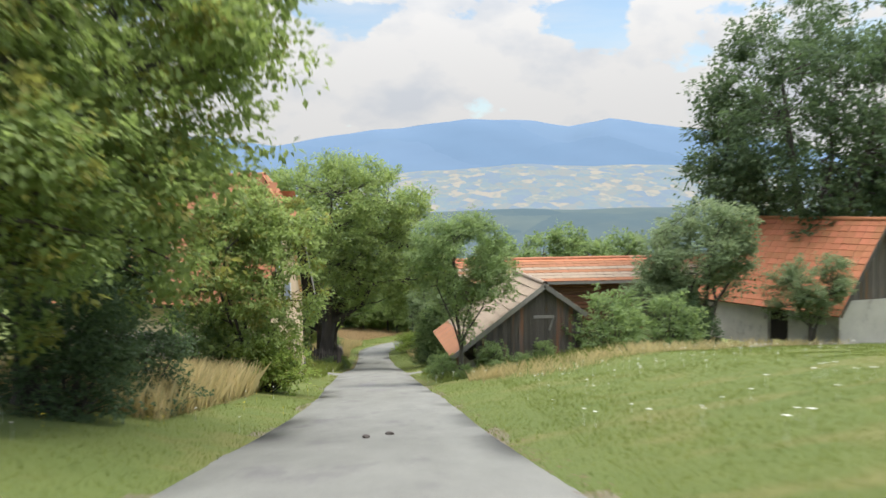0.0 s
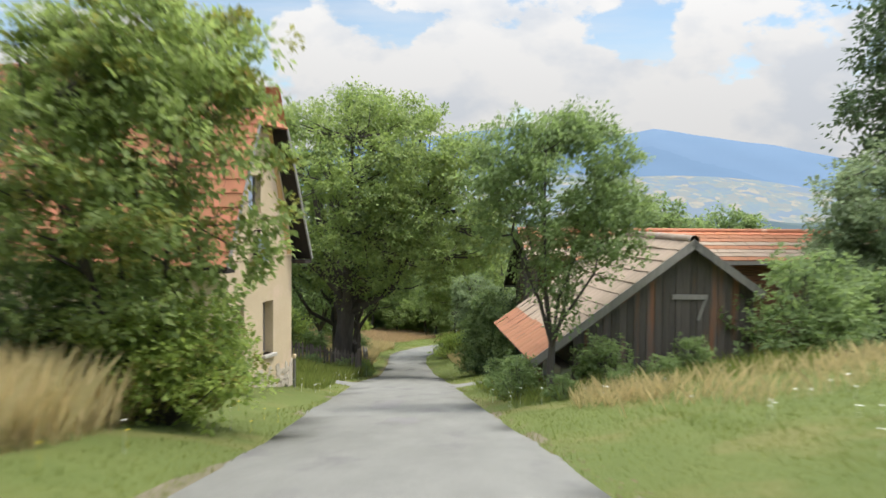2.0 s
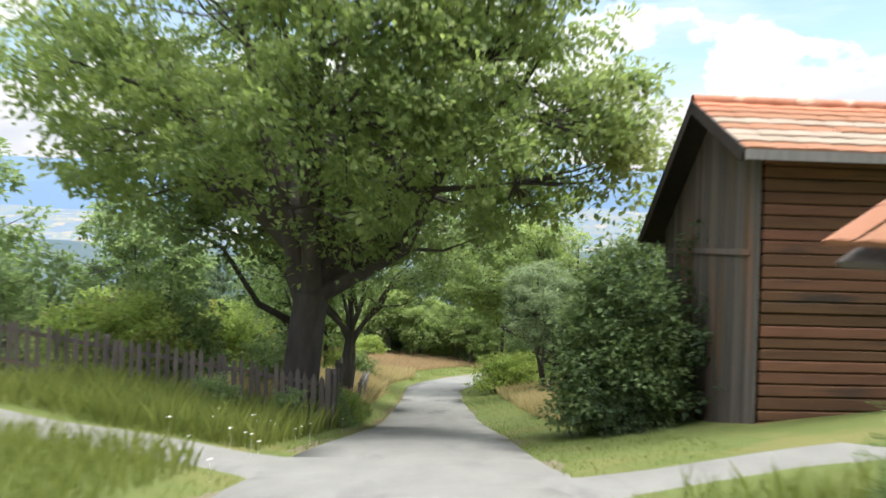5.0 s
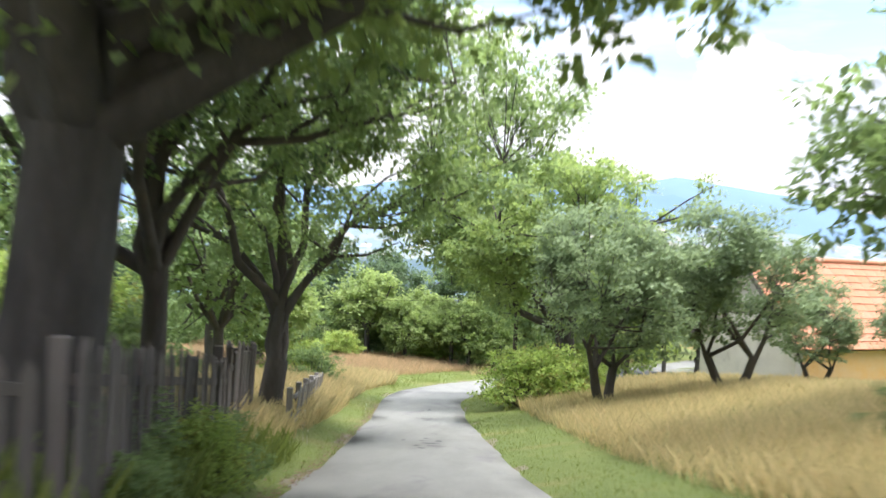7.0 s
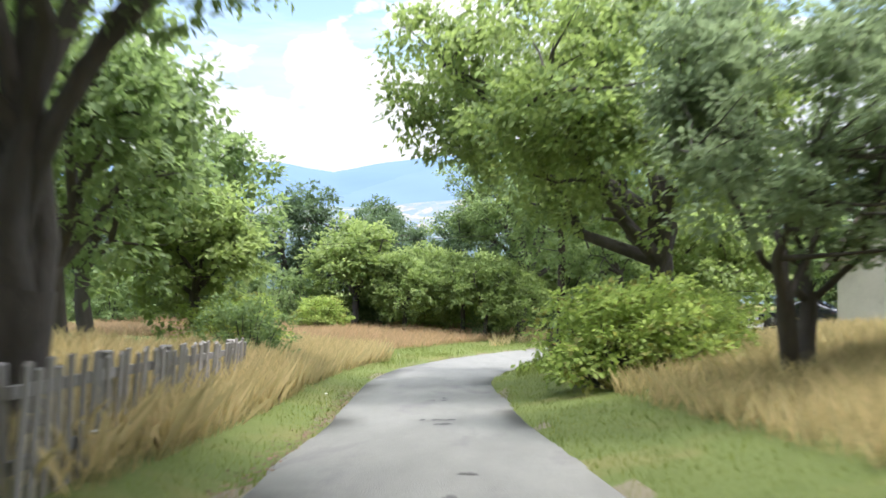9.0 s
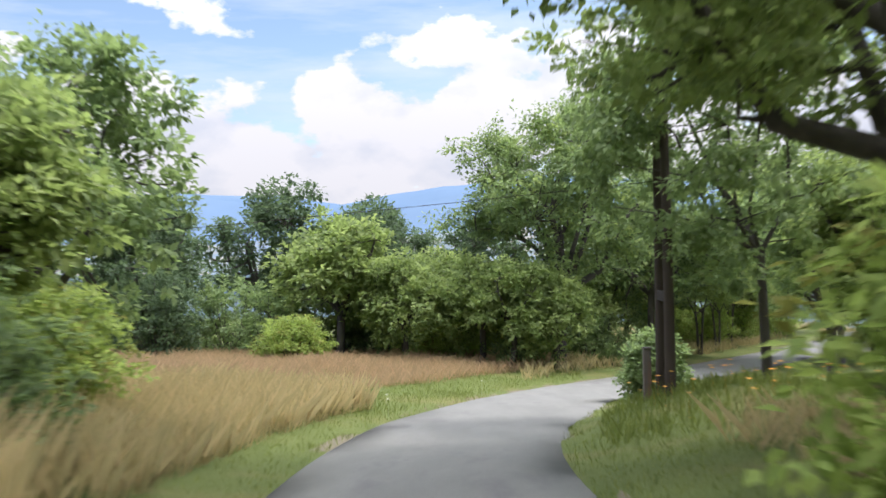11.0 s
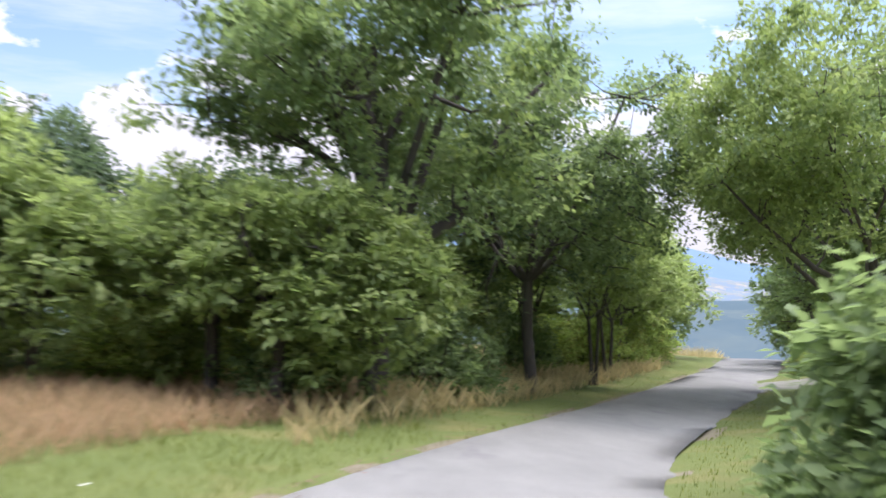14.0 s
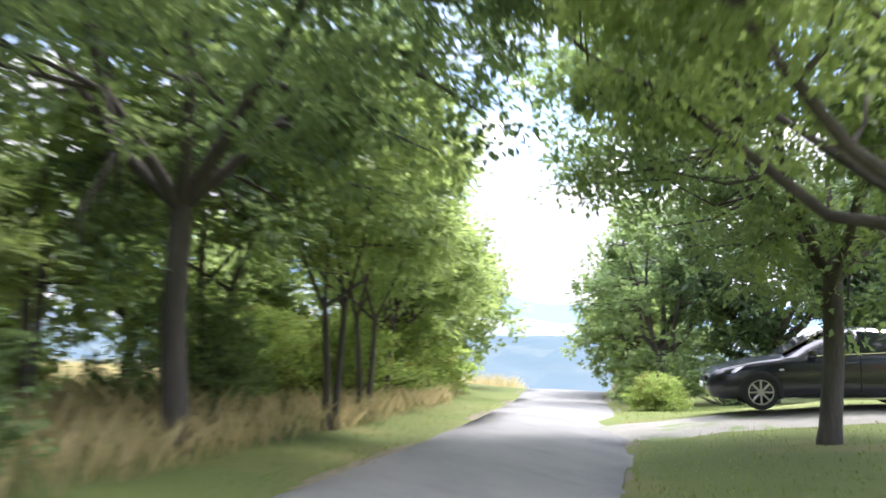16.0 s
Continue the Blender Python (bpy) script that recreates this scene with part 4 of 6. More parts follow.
def wall_lamp():
    """The box on the bracket at the gable."""
    ob = thing("sign_box", (0, 0, 0), "narrow framed panel on a rusty iron bracket on the gable", "sign")
    ob.matrix_world = HOUSE.matrix_world @ pose(-0.22, 0, 3.28)
    part("side_panel", block((-0.09, -0.17, 0.04), (0.09, 0.0, 0.60), 0.008), WOOD_DARK, ob)
    part("frame", block((-0.13, -0.43, -0.05), (-0.07, -0.15, 0.66), 0.008), WHITE_PAINT, ob, "white frame")
    part("panel", block((-0.142, -0.40, 0.0), (-0.131, -0.18, 0.61)), BLUE_PAINT, ob, "pale blue panel")
    v = [tube([(-0.04, 0.0, 0.72), (-0.04, -0.2, 0.74), (-0.04, -0.3, 0.62)], [0.02, 0.02, 0.018], 6), tube([(-0.04, -0.12, 0.62), (-0.04, -0.14, 0.74)], [0.05, 0.03], 7)]
    part("bracket", tubes_mesh("bracket", v, WOOD_DARK), None, ob, "rusty iron bracket")
    st = prism([(-0.15, -0.006, 0.0), (0.0, -0.006, 0.0), (-0.03, -0.006, -0.3), (-0.06, -0.006, -0.72), (-0.09, -0.006, -0.66), (-0.12, -0.006, -0.25)], 0.003, (0, 1, 0))
    part("rust_run", st, RUST, ob, "brown rust run on the plaster")


wall_lamp()


def marker_post():
    x, y = -6.52, 41.9
    ob = thing("marker_post", (x, y, zat(x, y)), "thin grey steel post with a yellowish cap beside the cottage", "post")
    part("pole", tubes_mesh("pole", [tube([(0, 0, -0.3), (0, 0, 0.82)], [0.045, 0.045], 10)], STEEL), None, ob)
    part("cap", tubes_mesh("cap", [tube([(0, 0, 0.80), (0, 0, 0.84), (0, 0, 0.93), (0, 0, 0.95)], [0.03, 0.06, 0.06, 0.03], 10)], PLASTER), None, ob, "yellowish cap")


marker_post()


def plank_wall(parent, x0, x1, zf, z0, y, w, t, mat, seed, lo=None):
    """Upright boards along x; zf(x) is the top."""
    rng = random.Random(seed)
    x = x0
    while x < x1 - 0.02:
        ww = min(w * rng.uniform(0.8, 1.2), x1 - x)
        a, b = zf(x + 0.006), zf(x + ww - 0.006)
        yy = y + rng.uniform(-0.012, 0.012)
        bm = prism([(x + 0.006, yy, z0), (x + ww - 0.006, yy, z0), (x + ww - 0.006, yy, b), (x + 0.006, yy, a)], t, (0, 1, 0))
        part("board", bm, mat, parent)
        x += ww


def leaning_shed():
    s = thing("shed", (3.71, 37.75, -5.55), "dark plank shed with a sagging roof of worn tiles", "shed", turn=6.2)
    apex, rx, rz, lx, lz, L = 3.62, 1.72, 2.40, -3.80, 0.80, 7.0
    zr = lambda x: apex - 0.14 - (apex - rz) * x / rx if x > 0 else apex - 0.14 - (apex - lz) * x / lx
    plank_wall(s, -2.75, 1.55, zr, -0.4, 0.0, 0.17, 0.03, WOOD_GREY, 5)
    part("side_wall", block((-2.7, 0.04, -0.4), (-2.6, L - 0.1, zr(-2.7))), WOOD_GREY, s)
    part("side_wall", block((1.45, 0.04, -0.4), (1.55, L - 0.1, zr(1.5))), WOOD_GREY, s)
    part("back_wall", prism([(-2.7, L - 0.1, -0.4), (1.55, L - 0.1, -0.4), (1.55, L - 0.1, zr(1.55)), (0, L - 0.1, apex - 0.15), (-2.7, L - 0.1, zr(-2.7))], 0.05, (0, 1, 0)), WOOD_GREY, s)
    part("lintel_board", block((-0.42, -0.035, 2.22), (0.42, -0.004, 2.34), 0.006), WOOD_SILVER, s, "pale grey cross board")
    part("brace", prism([(0.34, -0.03, 2.22), (0.42, -0.03, 2.22), (0.24, -0.03, 1.72), (0.17, -0.03, 1.74)], 0.025, (0, 1, 0)), WOOD_SILVER, s, "pale slanting brace")
    for e, z, nm in ((rx, rz, 1), (lx, lz, 2)):
        up = Vector((-e, 0, apex - z))
        rise = up.length
        up.normalize()
        n = Vector((0, 1, 0)).cross(up)
        if n.z < 0:
            n = -n
        base = Vector((e, -0.28, z))
        dk = 0.19 if nm == 2 else 0.1
        part("roof_deck", prism([base - n * dk, base + Vector((0, L + 0.4, 0)) - n * dk, base + Vector((0, L + 0.4, 0)) + up * rise - n * dk, base + up * rise - n * dk], 0.05, n), WOOD_GREY, s)
        part("bargeboard", prism([base + n * 0.02, base + up * rise + n * 0.02, base + up * rise - n * 0.16, base - n * 0.16], 0.03, (0, -1, 0)), WOOD_SILVER, s, "weathered grey bargeboard")
        tiled(s, base, (0, 1, 0), up, L + 0.4, rise, 0.46, 0.42, (lambda r: TILE_BROWN if r < 2 else TILE_PALE) if nm == 2 else TILE_PALE, 31 + nm, 0.03, 0.10 if nm == 2 else 0.03)
    caps = [tube([(0, -0.3 + k * 0.4, apex + 0.0), (0, 0.14 + k * 0.4, apex + 0.02)], [0.12, 0.10], 8) for k in range(18)]
    part("ridge_tiles", tubes_mesh("ridge_tiles", caps, TILE_PALE), None, s)
    part("prop", block((-3.4, 1.2, -0.6), (-3.25, 1.35, 1.05), 0.01), WOOD_GREY, s)
    part("stone_pier", block((-3.0, 0.3, -0.6), (-2.5, 6.6, 0.55), 0.03), PLASTER_GREY, s, "crumbling plaster base wall")
    return s


leaning_shed()


def log_barn():
    b = thing("barn", (0.95, 53.4, -7.6), "long brown log barn with a tiled saltbox roof", "barn", turn=8)
    L, D, ridge_y = 15.0, 5.0, 2.1
    fe, rz, be = 4.62, 5.52, 3.3                 # heights of the front eave, ridge and back eave
    k = 0
    z = -0.3
    rng = random.Random(8)
    while z < fe - 0.1:
        hh = 0.2 * rng.uniform(0.9, 1.1)
        part("log", block((0.05, -rng.uniform(0.0, 0.03), z + 0.008), (L, 0.14, min(z + hh, fe + 0.1) - 0.008), 0.02), WOOD_BROWN, b)
        z += hh
    zr = lambda y: fe + (rz - fe) * y / ridge_y if y < ridge_y else rz - (rz - be) * (y - ridge_y) / (D - ridge_y)
    y = 0.0
    while y < D:
        w = 0.19 * rng.uniform(0.85, 1.15)
        part("board", prism([(0, y + 0.006, -0.4), (0, y + w - 0.006, -0.4), (0, y + w - 0.006, zr(min(D, y + w))), (0, y + 0.006, zr(y))], 0.035, (-1, 0, 0)), WOOD_GREY, b)
        y += w
    part("hatch_rail", block((-0.07, 0.3, 2.75), (-0.038, D - 0.4, 2.85), 0.006), WOOD_GREY, b)
    part("back_wall", block((0, D - 0.1, -0.4), (L, D, be)), WOOD_GREY, b)
    part("end_wall", prism([(L, 0, -0.4), (L, D, -0.4), (L, D, be), (L, ridge_y, rz), (L, 0, fe)], 0.1, (-1, 0, 0)), WOOD_GREY, b)
    ov = 0.5
    for (y0, z0), (y1, z1), nm in (((-0.55, fe - 0.22), (ridge_y, rz), 1), ((D + 0.5, be - 0.3), (ridge_y, rz), 2)):
        base = Vector((-ov, y0, z0))
        up = Vector((0, y1 - y0, z1 - z0))
        rise = up.length
        up.normalize()
        n = Vector((1, 0, 0)).cross(up)
        n = n if n.z > 0 else -n
        e = Vector((L + 2 * ov, 0, 0))
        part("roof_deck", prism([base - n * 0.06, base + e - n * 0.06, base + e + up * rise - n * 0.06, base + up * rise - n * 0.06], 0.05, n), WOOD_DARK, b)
        part("bargeboard", prism([base + n * 0.02, base + up * rise + n * 0.02, base + up * rise - n * 0.2, base - n * 0.2], 0.03, (-1, 0, 0)), WOOD_DARK, b)
        part("fascia", block((-ov, y0 - 0.02 if nm == 1 else y0, z0 - 0.16), (L + ov, y0 if nm == 1 else y0 + 0.02, z0 + 0.0)), WOOD_SILVER, b, "grey eaves board")
        tiled(b, base, (1, 0, 0), up, L + 2 * ov, rise, 0.5 if nm == 1 else 1.5, 0.34, (lambda r: TILE_ORANGE if r > 6 else TILE_PALE if r in (1, 2, 4) else TILE_BROWN) if nm == 1 else TILE_RED, 41 + nm, 0.03)
    caps = [tube([(-ov + q * 0.38, ridge_y, rz + 0.01), (-ov + 0.42 + q * 0.38, ridge_y, rz + 0.02)], [0.13, 0.11], 8) for q in range(42)]
    part("ridge_tiles", tubes_mesh("ridge_tiles", caps, TILE_RED), None, b)


log_barn()


def gable_house(name, label, place, turn, W, L, eave, ridge, wall_mat, tile_mat, ov=0.45, door=None, windows=(), boards=True, tile_w=0.5, coarse=1.4, gable_mat=None):
    """A plain house: gable on the plane y = 0, ridge along +y."""
    h = thing(name, place, label, "house", turn=turn)
    w = W / 2
    openings = sorted(windows)
    x = -w
    runs = []
    for x0, x1, z0, z1 in openings:
        runs += [((x, 0, -0.5), (x0, 0.35, eave)), ((x0, 0, -0.5), (x1, 0.35, z0)), ((x0, 0, z1), (x1, 0.35, eave))]
        x = x1
    for lo, hi in runs + [((x, 0, -0.5), (w, 0.35, eave))]:
        part("gable_wall", block(lo, hi), gable_mat or wall_mat, h)
    for x0, x1, z0, z1 in openings:
        window(h, x0, x1, z0, z1, 0.15, 0.35, WOOD_SILVER)
    runs = [((-w, 0.35, -0.5), (-w + 0.35, L, eave))]
    if door:
        y0, y1, z1 = door
        runs = [((-w, 0.35, -0.5), (-w + 0.35, y0, eave)), ((-w, y0, z1), (-w + 0.35, y1, eave)), ((-w, y1, -0.5), (-w + 0.35, L, eave))]
        # a dark panel set back in the wall stands for the unlit doorway
        part("door", block((-w + 0.2, y0, -0.1), (-w + 0.24, y1, z1), 0.008), WOOD_DARK, h, "dark panel standing for the shaded door opening")
    for lo, hi in runs + [((w - 0.35, 0.35, -0.5), (w, L, eave)), ((-w, L, -0.5), (w, L + 0.35, eave))]:
        part("side_wall", block(lo, hi), wall_mat, h)
    slope = (ridge - eave) / w
    if boards:
        plank_wall(h, -w, w, lambda q: ridge - 0.1 - slope * abs(q), eave, 0.02, 0.2, 0.04, WOOD_GREY, 3)
    else:
        part("gable_top", prism([(-w, 0.01, eave), (w, 0.01, eave), (0, 0.01, ridge - 0.08)], 0.3, (0, 1, 0)), gable_mat or wall_mat, h)
    part("back_gable", prism([(-w, L, eave), (w, L, eave), (0, L, ridge - 0.08)], 0.3, (0, 1, 0)), wall_mat, h)
    for s in (-1, 1):
        base = Vector((s * (w + ov), -ov, eave - ov * slope))
        up = Vector((-s * (w + ov), 0, ridge - eave + ov * slope))
        rise = up.length
        up.normalize()
        n = Vector((0, 1, 0)).cross(up)
        n = n if n.z > 0 else -n
        e = Vector((0, L + 2 * ov + 0.3, 0))
        part("roof_deck", prism([base - n * 0.06, base + e - n * 0.06, base + e + up * rise - n * 0.06, base + up * rise - n * 0.06], 0.05, n), WOOD_DARK, h)
        part("bargeboard", prism([base + n * 0.03, base + up * rise + n * 0.03, base + up * rise - n * 0.15, base - n * 0.15], 0.03, (0, -1, 0)), WOOD_GREY, h)
        tiled(h, base, (0, 1, 0), up, e.length, rise, tile_w if s < 0 else coarse, 0.36, tile_mat, 51 + s, 0.035)
    caps = [tube([(0, -ov + q * 0.4, ridge + 0.02), (0, -ov + 0.44 + q * 0.4, ridge + 0.03)], [0.13, 0.11], 8) for q in range(int((L + 2 * ov) / 0.4))]
    part("ridge_tiles", tubes_mesh("ridge_tiles", caps, tile_mat), None, h)
    return h


gable_house("house", "pale cottage with an orange tiled roof and a dark plank gable", (20.2, 44.6, -5.6), 24, 5.2, 9.0, 2.2, 5.9, PLASTER_GREY, TILE_ORANGE, door=(3.2, 4.6, 1.7))
gable_house("house", "low ochre house with a grey gable and red tiled roof", (4.95, 88.6, -11.75), -60.6, 5.0, 10.0, 2.35, 5.2, PLASTER_OCHRE, TILE_RED, boards=False, ov=0.3, tile_w=0.6, coarse=0.6, gable_mat=PLASTER_GREY)


# ---------------------------------------------------------------- fences and posts
def board_fence(name, label, a, b, height, mat, seed, gap=0.012, w=0.14, pointed=False, lean=0.0):
    """Upright boards on two rails between posts, from a to b on the ground."""
    a, b = Vector((*a, 0)), Vector((*b, 0))
    way = (b - a).normalized()
    length = (b - a).length
    rng = random.Random(seed)
    f = thing(name, (a.x, a.y, zat(a.x, a.y)), label, "fence")
    ang = math.atan2(way.y, way.x)
    ground_at = lambda d: zat(a.x + way.x * d, a.y + way.y * d) - f.matrix_world.translation.z
    rot = pose(0, 0, 0, 0, 0, math.degrees(ang))
    shapes = []
    for k in range(4):
        ww, hh = w * rng.uniform(0.85, 1.15), height * rng.uniform(0.93, 1.05)
        top = [(ww / 2, 0, hh - (0.10 if pointed else rng.uniform(0, 0.04))), (0, 0, hh), (-ww / 2, 0, hh - (0.10 if pointed else rng.uniform(0, 0.04)))]
        shapes.append(finish("board", prism([(-ww / 2, 0, -0.15), (ww / 2, 0, -0.15), *top], 0.022, (0, 1, 0)), mat))
    d = 0.0
    while d < length:
        ob = new("board", rng.choice(shapes))
        ob.parent = f
        ob.matrix_local = rot @ pose(d, 0, ground_at(d), rng.uniform(-2, 2) + lean, rng.uniform(-2, 2), rng.uniform(-3, 3))
        d += w + gap + rng.uniform(0, 0.01)
    d = 0.0
    while d < length + 0.1:
        part("post", block((-0.06, 0.03, -0.4), (0.06, 0.15, height * 0.98), 0.01), mat, f).matrix_local = rot @ pose(d, 0.03, ground_at(d))
        e = min(d + 2.2, length)
        if e - d > 0.2:
            for hz in (0.28, 0.78):
                p0, p1 = Vector((d, 0.045, ground_at(d) + height * hz)), Vector((e, 0.045, ground_at(e) + height * hz))
                q = (p1 - p0)
                part("rail", block((0, -0.02, -0.04), (q.length, 0.02, 0.04), 0.005), mat, f).matrix_local = rot @ Matrix.Translation(p0) @ Matrix.Rotation(-math.atan2(q.z, q.x), 4, "Y")
        d += 2.2
    return f


board_fence("board_fence", "weathered grey plank fence behind tall dry grass", (-7.2, 17.5), (-8.6, 35.8), 1.35, WOOD_SILVER, 61)
board_fence("picket_fence", "dark old picket fence in front of the walnut tree", (-12.5, 54.0), (-6.9, 57.2), 1.15, WOOD_GREY, 62, gap=0.07, w=0.09, pointed=True)
board_fence("picket_fence", "dark old picket fence along the lane", (-6.7, 57.4), (-7.7, 64.0), 1.3, WOOD_GREY, 63, gap=0.05, w=0.10, pointed=True)
board_fence("board_fence", "dark tight plank fence along the lane", (-7.8, 64.2), (-8.7, 69.0), 1.5, WOOD_GREY, 64)
board_fence("picket_fence", "leaning grey picket fence in dry grass along the lane", (-8.0, 69.4), (-9.3, 78.6), 0.85, WOOD_SILVER, 65, gap=0.12, w=0.10, lean=4)


# overhead wires across the valley view
def wire(name, label, a, b, sag, radius=0.012, n=24):
    a, b = Vector(a), Vector(b)
    pts = [a.lerp(b, k / n) - Vector((0, 0, 4 * sag * (k / n) * (1 - k / n))) for k in range(n + 1)]
    return tagged(new(name, tubes_mesh(name, [tube(pts, [radius] * (n + 1), 5)], WOOD_DARK)), label, "wire")


def gate_post():
    z = zat(-3.7, 91.6)
    p = thing("utility_pole", (-3.72, 91.5, z), "pair of dark timber poles bolted together by a brace", "pole")
    for dy in (-0.5, 0.5):
        part("pole", tubes_mesh("pole", [tube([(0, dy, -0.4), (0.01, dy * 0.95, 1.5), (0.01, dy * 0.85, 3.2), (0, dy * 0.6, 5.6)], [0.09, 0.084, 0.078, 0.068], 12)], WOOD_POLE), None, p)
    part("brace", block((-0.05, -0.52, 1.55), (0.05, 0.52, 1.72), 0.01), WOOD_DARK, p, "dark cross brace between the poles")
    part("cross_arm", block((-0.06, -0.7, 5.2), (0.06, 0.7, 5.32), 0.01), WOOD_DARK, p)
    for dy in (-0.55, 0.55):
        part("insulator", tubes_mesh("insulator", [tube([(0, dy, 5.30), (0, dy, 5.36), (0, dy, 5.42), (0, dy, 5.47)], [0.03, 0.045, 0.03, 0.02], 10)], WHITE_PAINT), None, p, "white porcelain insulator")
    g = thing("gate_pillar", (-4.0, 91.6, zat(-4.0, 91.6)), "square weathered grey timber gate pillar", "pillar")
    part("shaft", block((-0.065, -0.065, -0.4), (0.065, 0.065, 0.84), 0.012), WOOD_GREY, g)
    part("cap", block((-0.075, -0.075, 0.84), (0.075, 0.075, 0.87), 0.01), WOOD_GREY, g)
    s = thing("notice_board", (-3.62, 91.9, z), "small white board on a thin post", "board")
    part("post", block((-0.02, -0.02, -0.3), (0.02, 0.02, 1.0), 0.005), STEEL, s)
    part("panel", block((-0.035, -0.035, 0.9), (0.035, -0.02, 1.42), 0.004), WHITE_PAINT, s)
    wire("overhead_wire", "thin black wire from the timber poles", (-3.72, 91.9, z + 3.55), (-46, 104.0, z + 2.75), 0.5, 0.006)


gate_post()


# crumpled scraps on the asphalt
def scrap(seed, y, off, size):
    rng = np.random.default_rng(seed)
    x, y, z = road_at(y, off)
    bm = bmesh.new()
    bmesh.ops.create_icosphere(bm, subdivisions=2, radius=size)
    for v in bm.verts:
        v.co = Vector((v.co.x * 1.5, v.co.y, v.co.z * 0.55)) * (0.75 + 0.5 * rng.random())
        v.co.z = max(v.co.z, -size * 0.3)
    ob = new("scrap", finish("scrap", bm, SCRAP))
    ob.matrix_world = pose(x, y, z + 0.02 + size * 0.3, 0, 0, rng.uniform(0, 180))
    return tagged(ob, "small dark crumpled scrap on the asphalt", "litter")


scrap(1, 13.76, 0.1, 0.055)
scrap(2, 14.15, -0.25, 0.05)

# ---------------------------------------------------------------- trees and shrubs
def at(x, y, dz=0.0):
    return (x, y, zat(x, y) + dz)


OAK = "old spreading walnut tree with a thick dark trunk"
tree("walnut_tree", OAK + " behind the pickets", 1, 13.4, 7.0, 0.46, 2.9, LEAF_LIGHT, at(-7.96, 59.3), clumps=680, per=105, leaf=0.175, limbs=5, low=0.17, clump_r=0.85, second=LEAF, lean=(1.3, 0),
     boughs=((-12, 4.4, 6.2), (172, 2.6, 5.4), (80, 2.4, 8.5), (-80, 2.6, 7.0), (20, 3.2, 7.6), (205, 4.2, 7.4), (140, 1.6, 8.0)), bough_r=0.46, bough_rise=0.45)
tree("walnut_tree", "tall dense dark walnut tree behind the pale cottage", 2, 19.5, 7.0, 0.5, 4.5, LEAF_DARK, at(20.5, 53.5), clumps=640, per=80, leaf=0.27, limbs=9, low=0.04, clump_r=1.15)
tree("ash_tree", "young feathery light green tree beside the lane", 3, 6.8, 2.15, 0.10, 0.7, LEAF_LIGHT, at(-5.85, 28.0), clumps=205, per=125, leaf=0.12, limbs=6, low=-0.02, clump_r=0.5, second=LEAF_YELLOW)
tree("cherry_tree", "leafy tree with yellowing leaves over the fence", 4, 10.5, 4.0, 0.22, 1.8, LEAF_LIGHT, at(-6.7, 14.8), clumps=400, per=125, leaf=0.14, limbs=8, low=0.08, clump_r=0.65, lean=(0.6, 0), second=LEAF_YELLOW)
tree("cherry_tree", "leafy roadside tree with pale green drooping twigs", 5, 7.6, 2.7, 0.16, 1.3, LEAF_LIGHT, at(-6.0, 10.3), clumps=260, per=120, leaf=0.125, limbs=7, low=0.04, clump_r=0.55, second=LEAF_YELLOW)
tree("plum_tree", "dark leafy tree behind the plank fence", 6, 8.0, 3.2, 0.2, 1.8, LEAF, at(-10.6, 24.5), clumps=170, per=108, leaf=0.163, limbs=7, low=0.12, clump_r=0.65)
tree("plum_tree", "dark leafy tree behind the plank fence", 7, 6.6, 2.8, 0.2, 1.8, LEAF_DARK, at(-11.5, 31.5), clumps=140, per=108, leaf=0.163, limbs=7, low=0.10, clump_r=0.65)
tree("plum_tree", "small round tree with a forked stem in front of the shed", 8, 6.6, 2.15, 0.09, 1.25, LEAF, at(0.38, 36.0), clumps=150, per=150, leaf=0.105, stems=1, limbs=7, low=0.28, clump_r=0.5)
APPLE = tree("apple_tree", "rounded grey-green orchard tree", 9, 6.2, 2.5, 0.14, 1.2, LEAF_GREY, at(12.4, 44.5), clumps=140, per=108, leaf=0.139, stems=2, limbs=6, low=0.16, clump_r=0.55)
for x, y, s, r in ((16.2, 42.6, 0.72, 40), (9.6, 43.4, 0.62, 80), (-1.55, 76.5, 0.90, 200), (1.8, 77.4, 0.86, 300), (6.0, 83.5, 0.6, 120), (8.4, 80.5, 0.72, 10)):
    c = copy_thing(APPLE, pose(*at(x, y), 0, 0, r))
    c.scale = (s * 1.05, s * 1.05, s)
APPLE.matrix_world = pose(*at(11.6, 44.5), 0, 0, 0)
APPLE.scale = (1.36, 1.36, 1.2)
# behind the barn
MID = tree("maple_tree", "rounded green tree standing among others", 10, 8.6, 3.3, 0.2, 1.9, LEAF, at(4.0, 67.5), clumps=170, per=54, leaf=0.235, limbs=7, low=0.12, clump_r=0.7)
MIDL = tree("maple_tree", "light green tree standing among others", 11, 5.6, 2.5, 0.18, 1.9, LEAF_LIGHT, at(-12.9, 111.5), clumps=170, per=54, leaf=0.235, limbs=7, low=0.08, clump_r=0.7)
MIDD = tree("maple_tree", "dark green tree standing among others", 12, 7.6, 3.1, 0.22, 1.6, LEAF_DARK, at(-17.5, 119), clumps=180, per=54, leaf=0.235, limbs=7, low=0.06, clump_r=0.75)
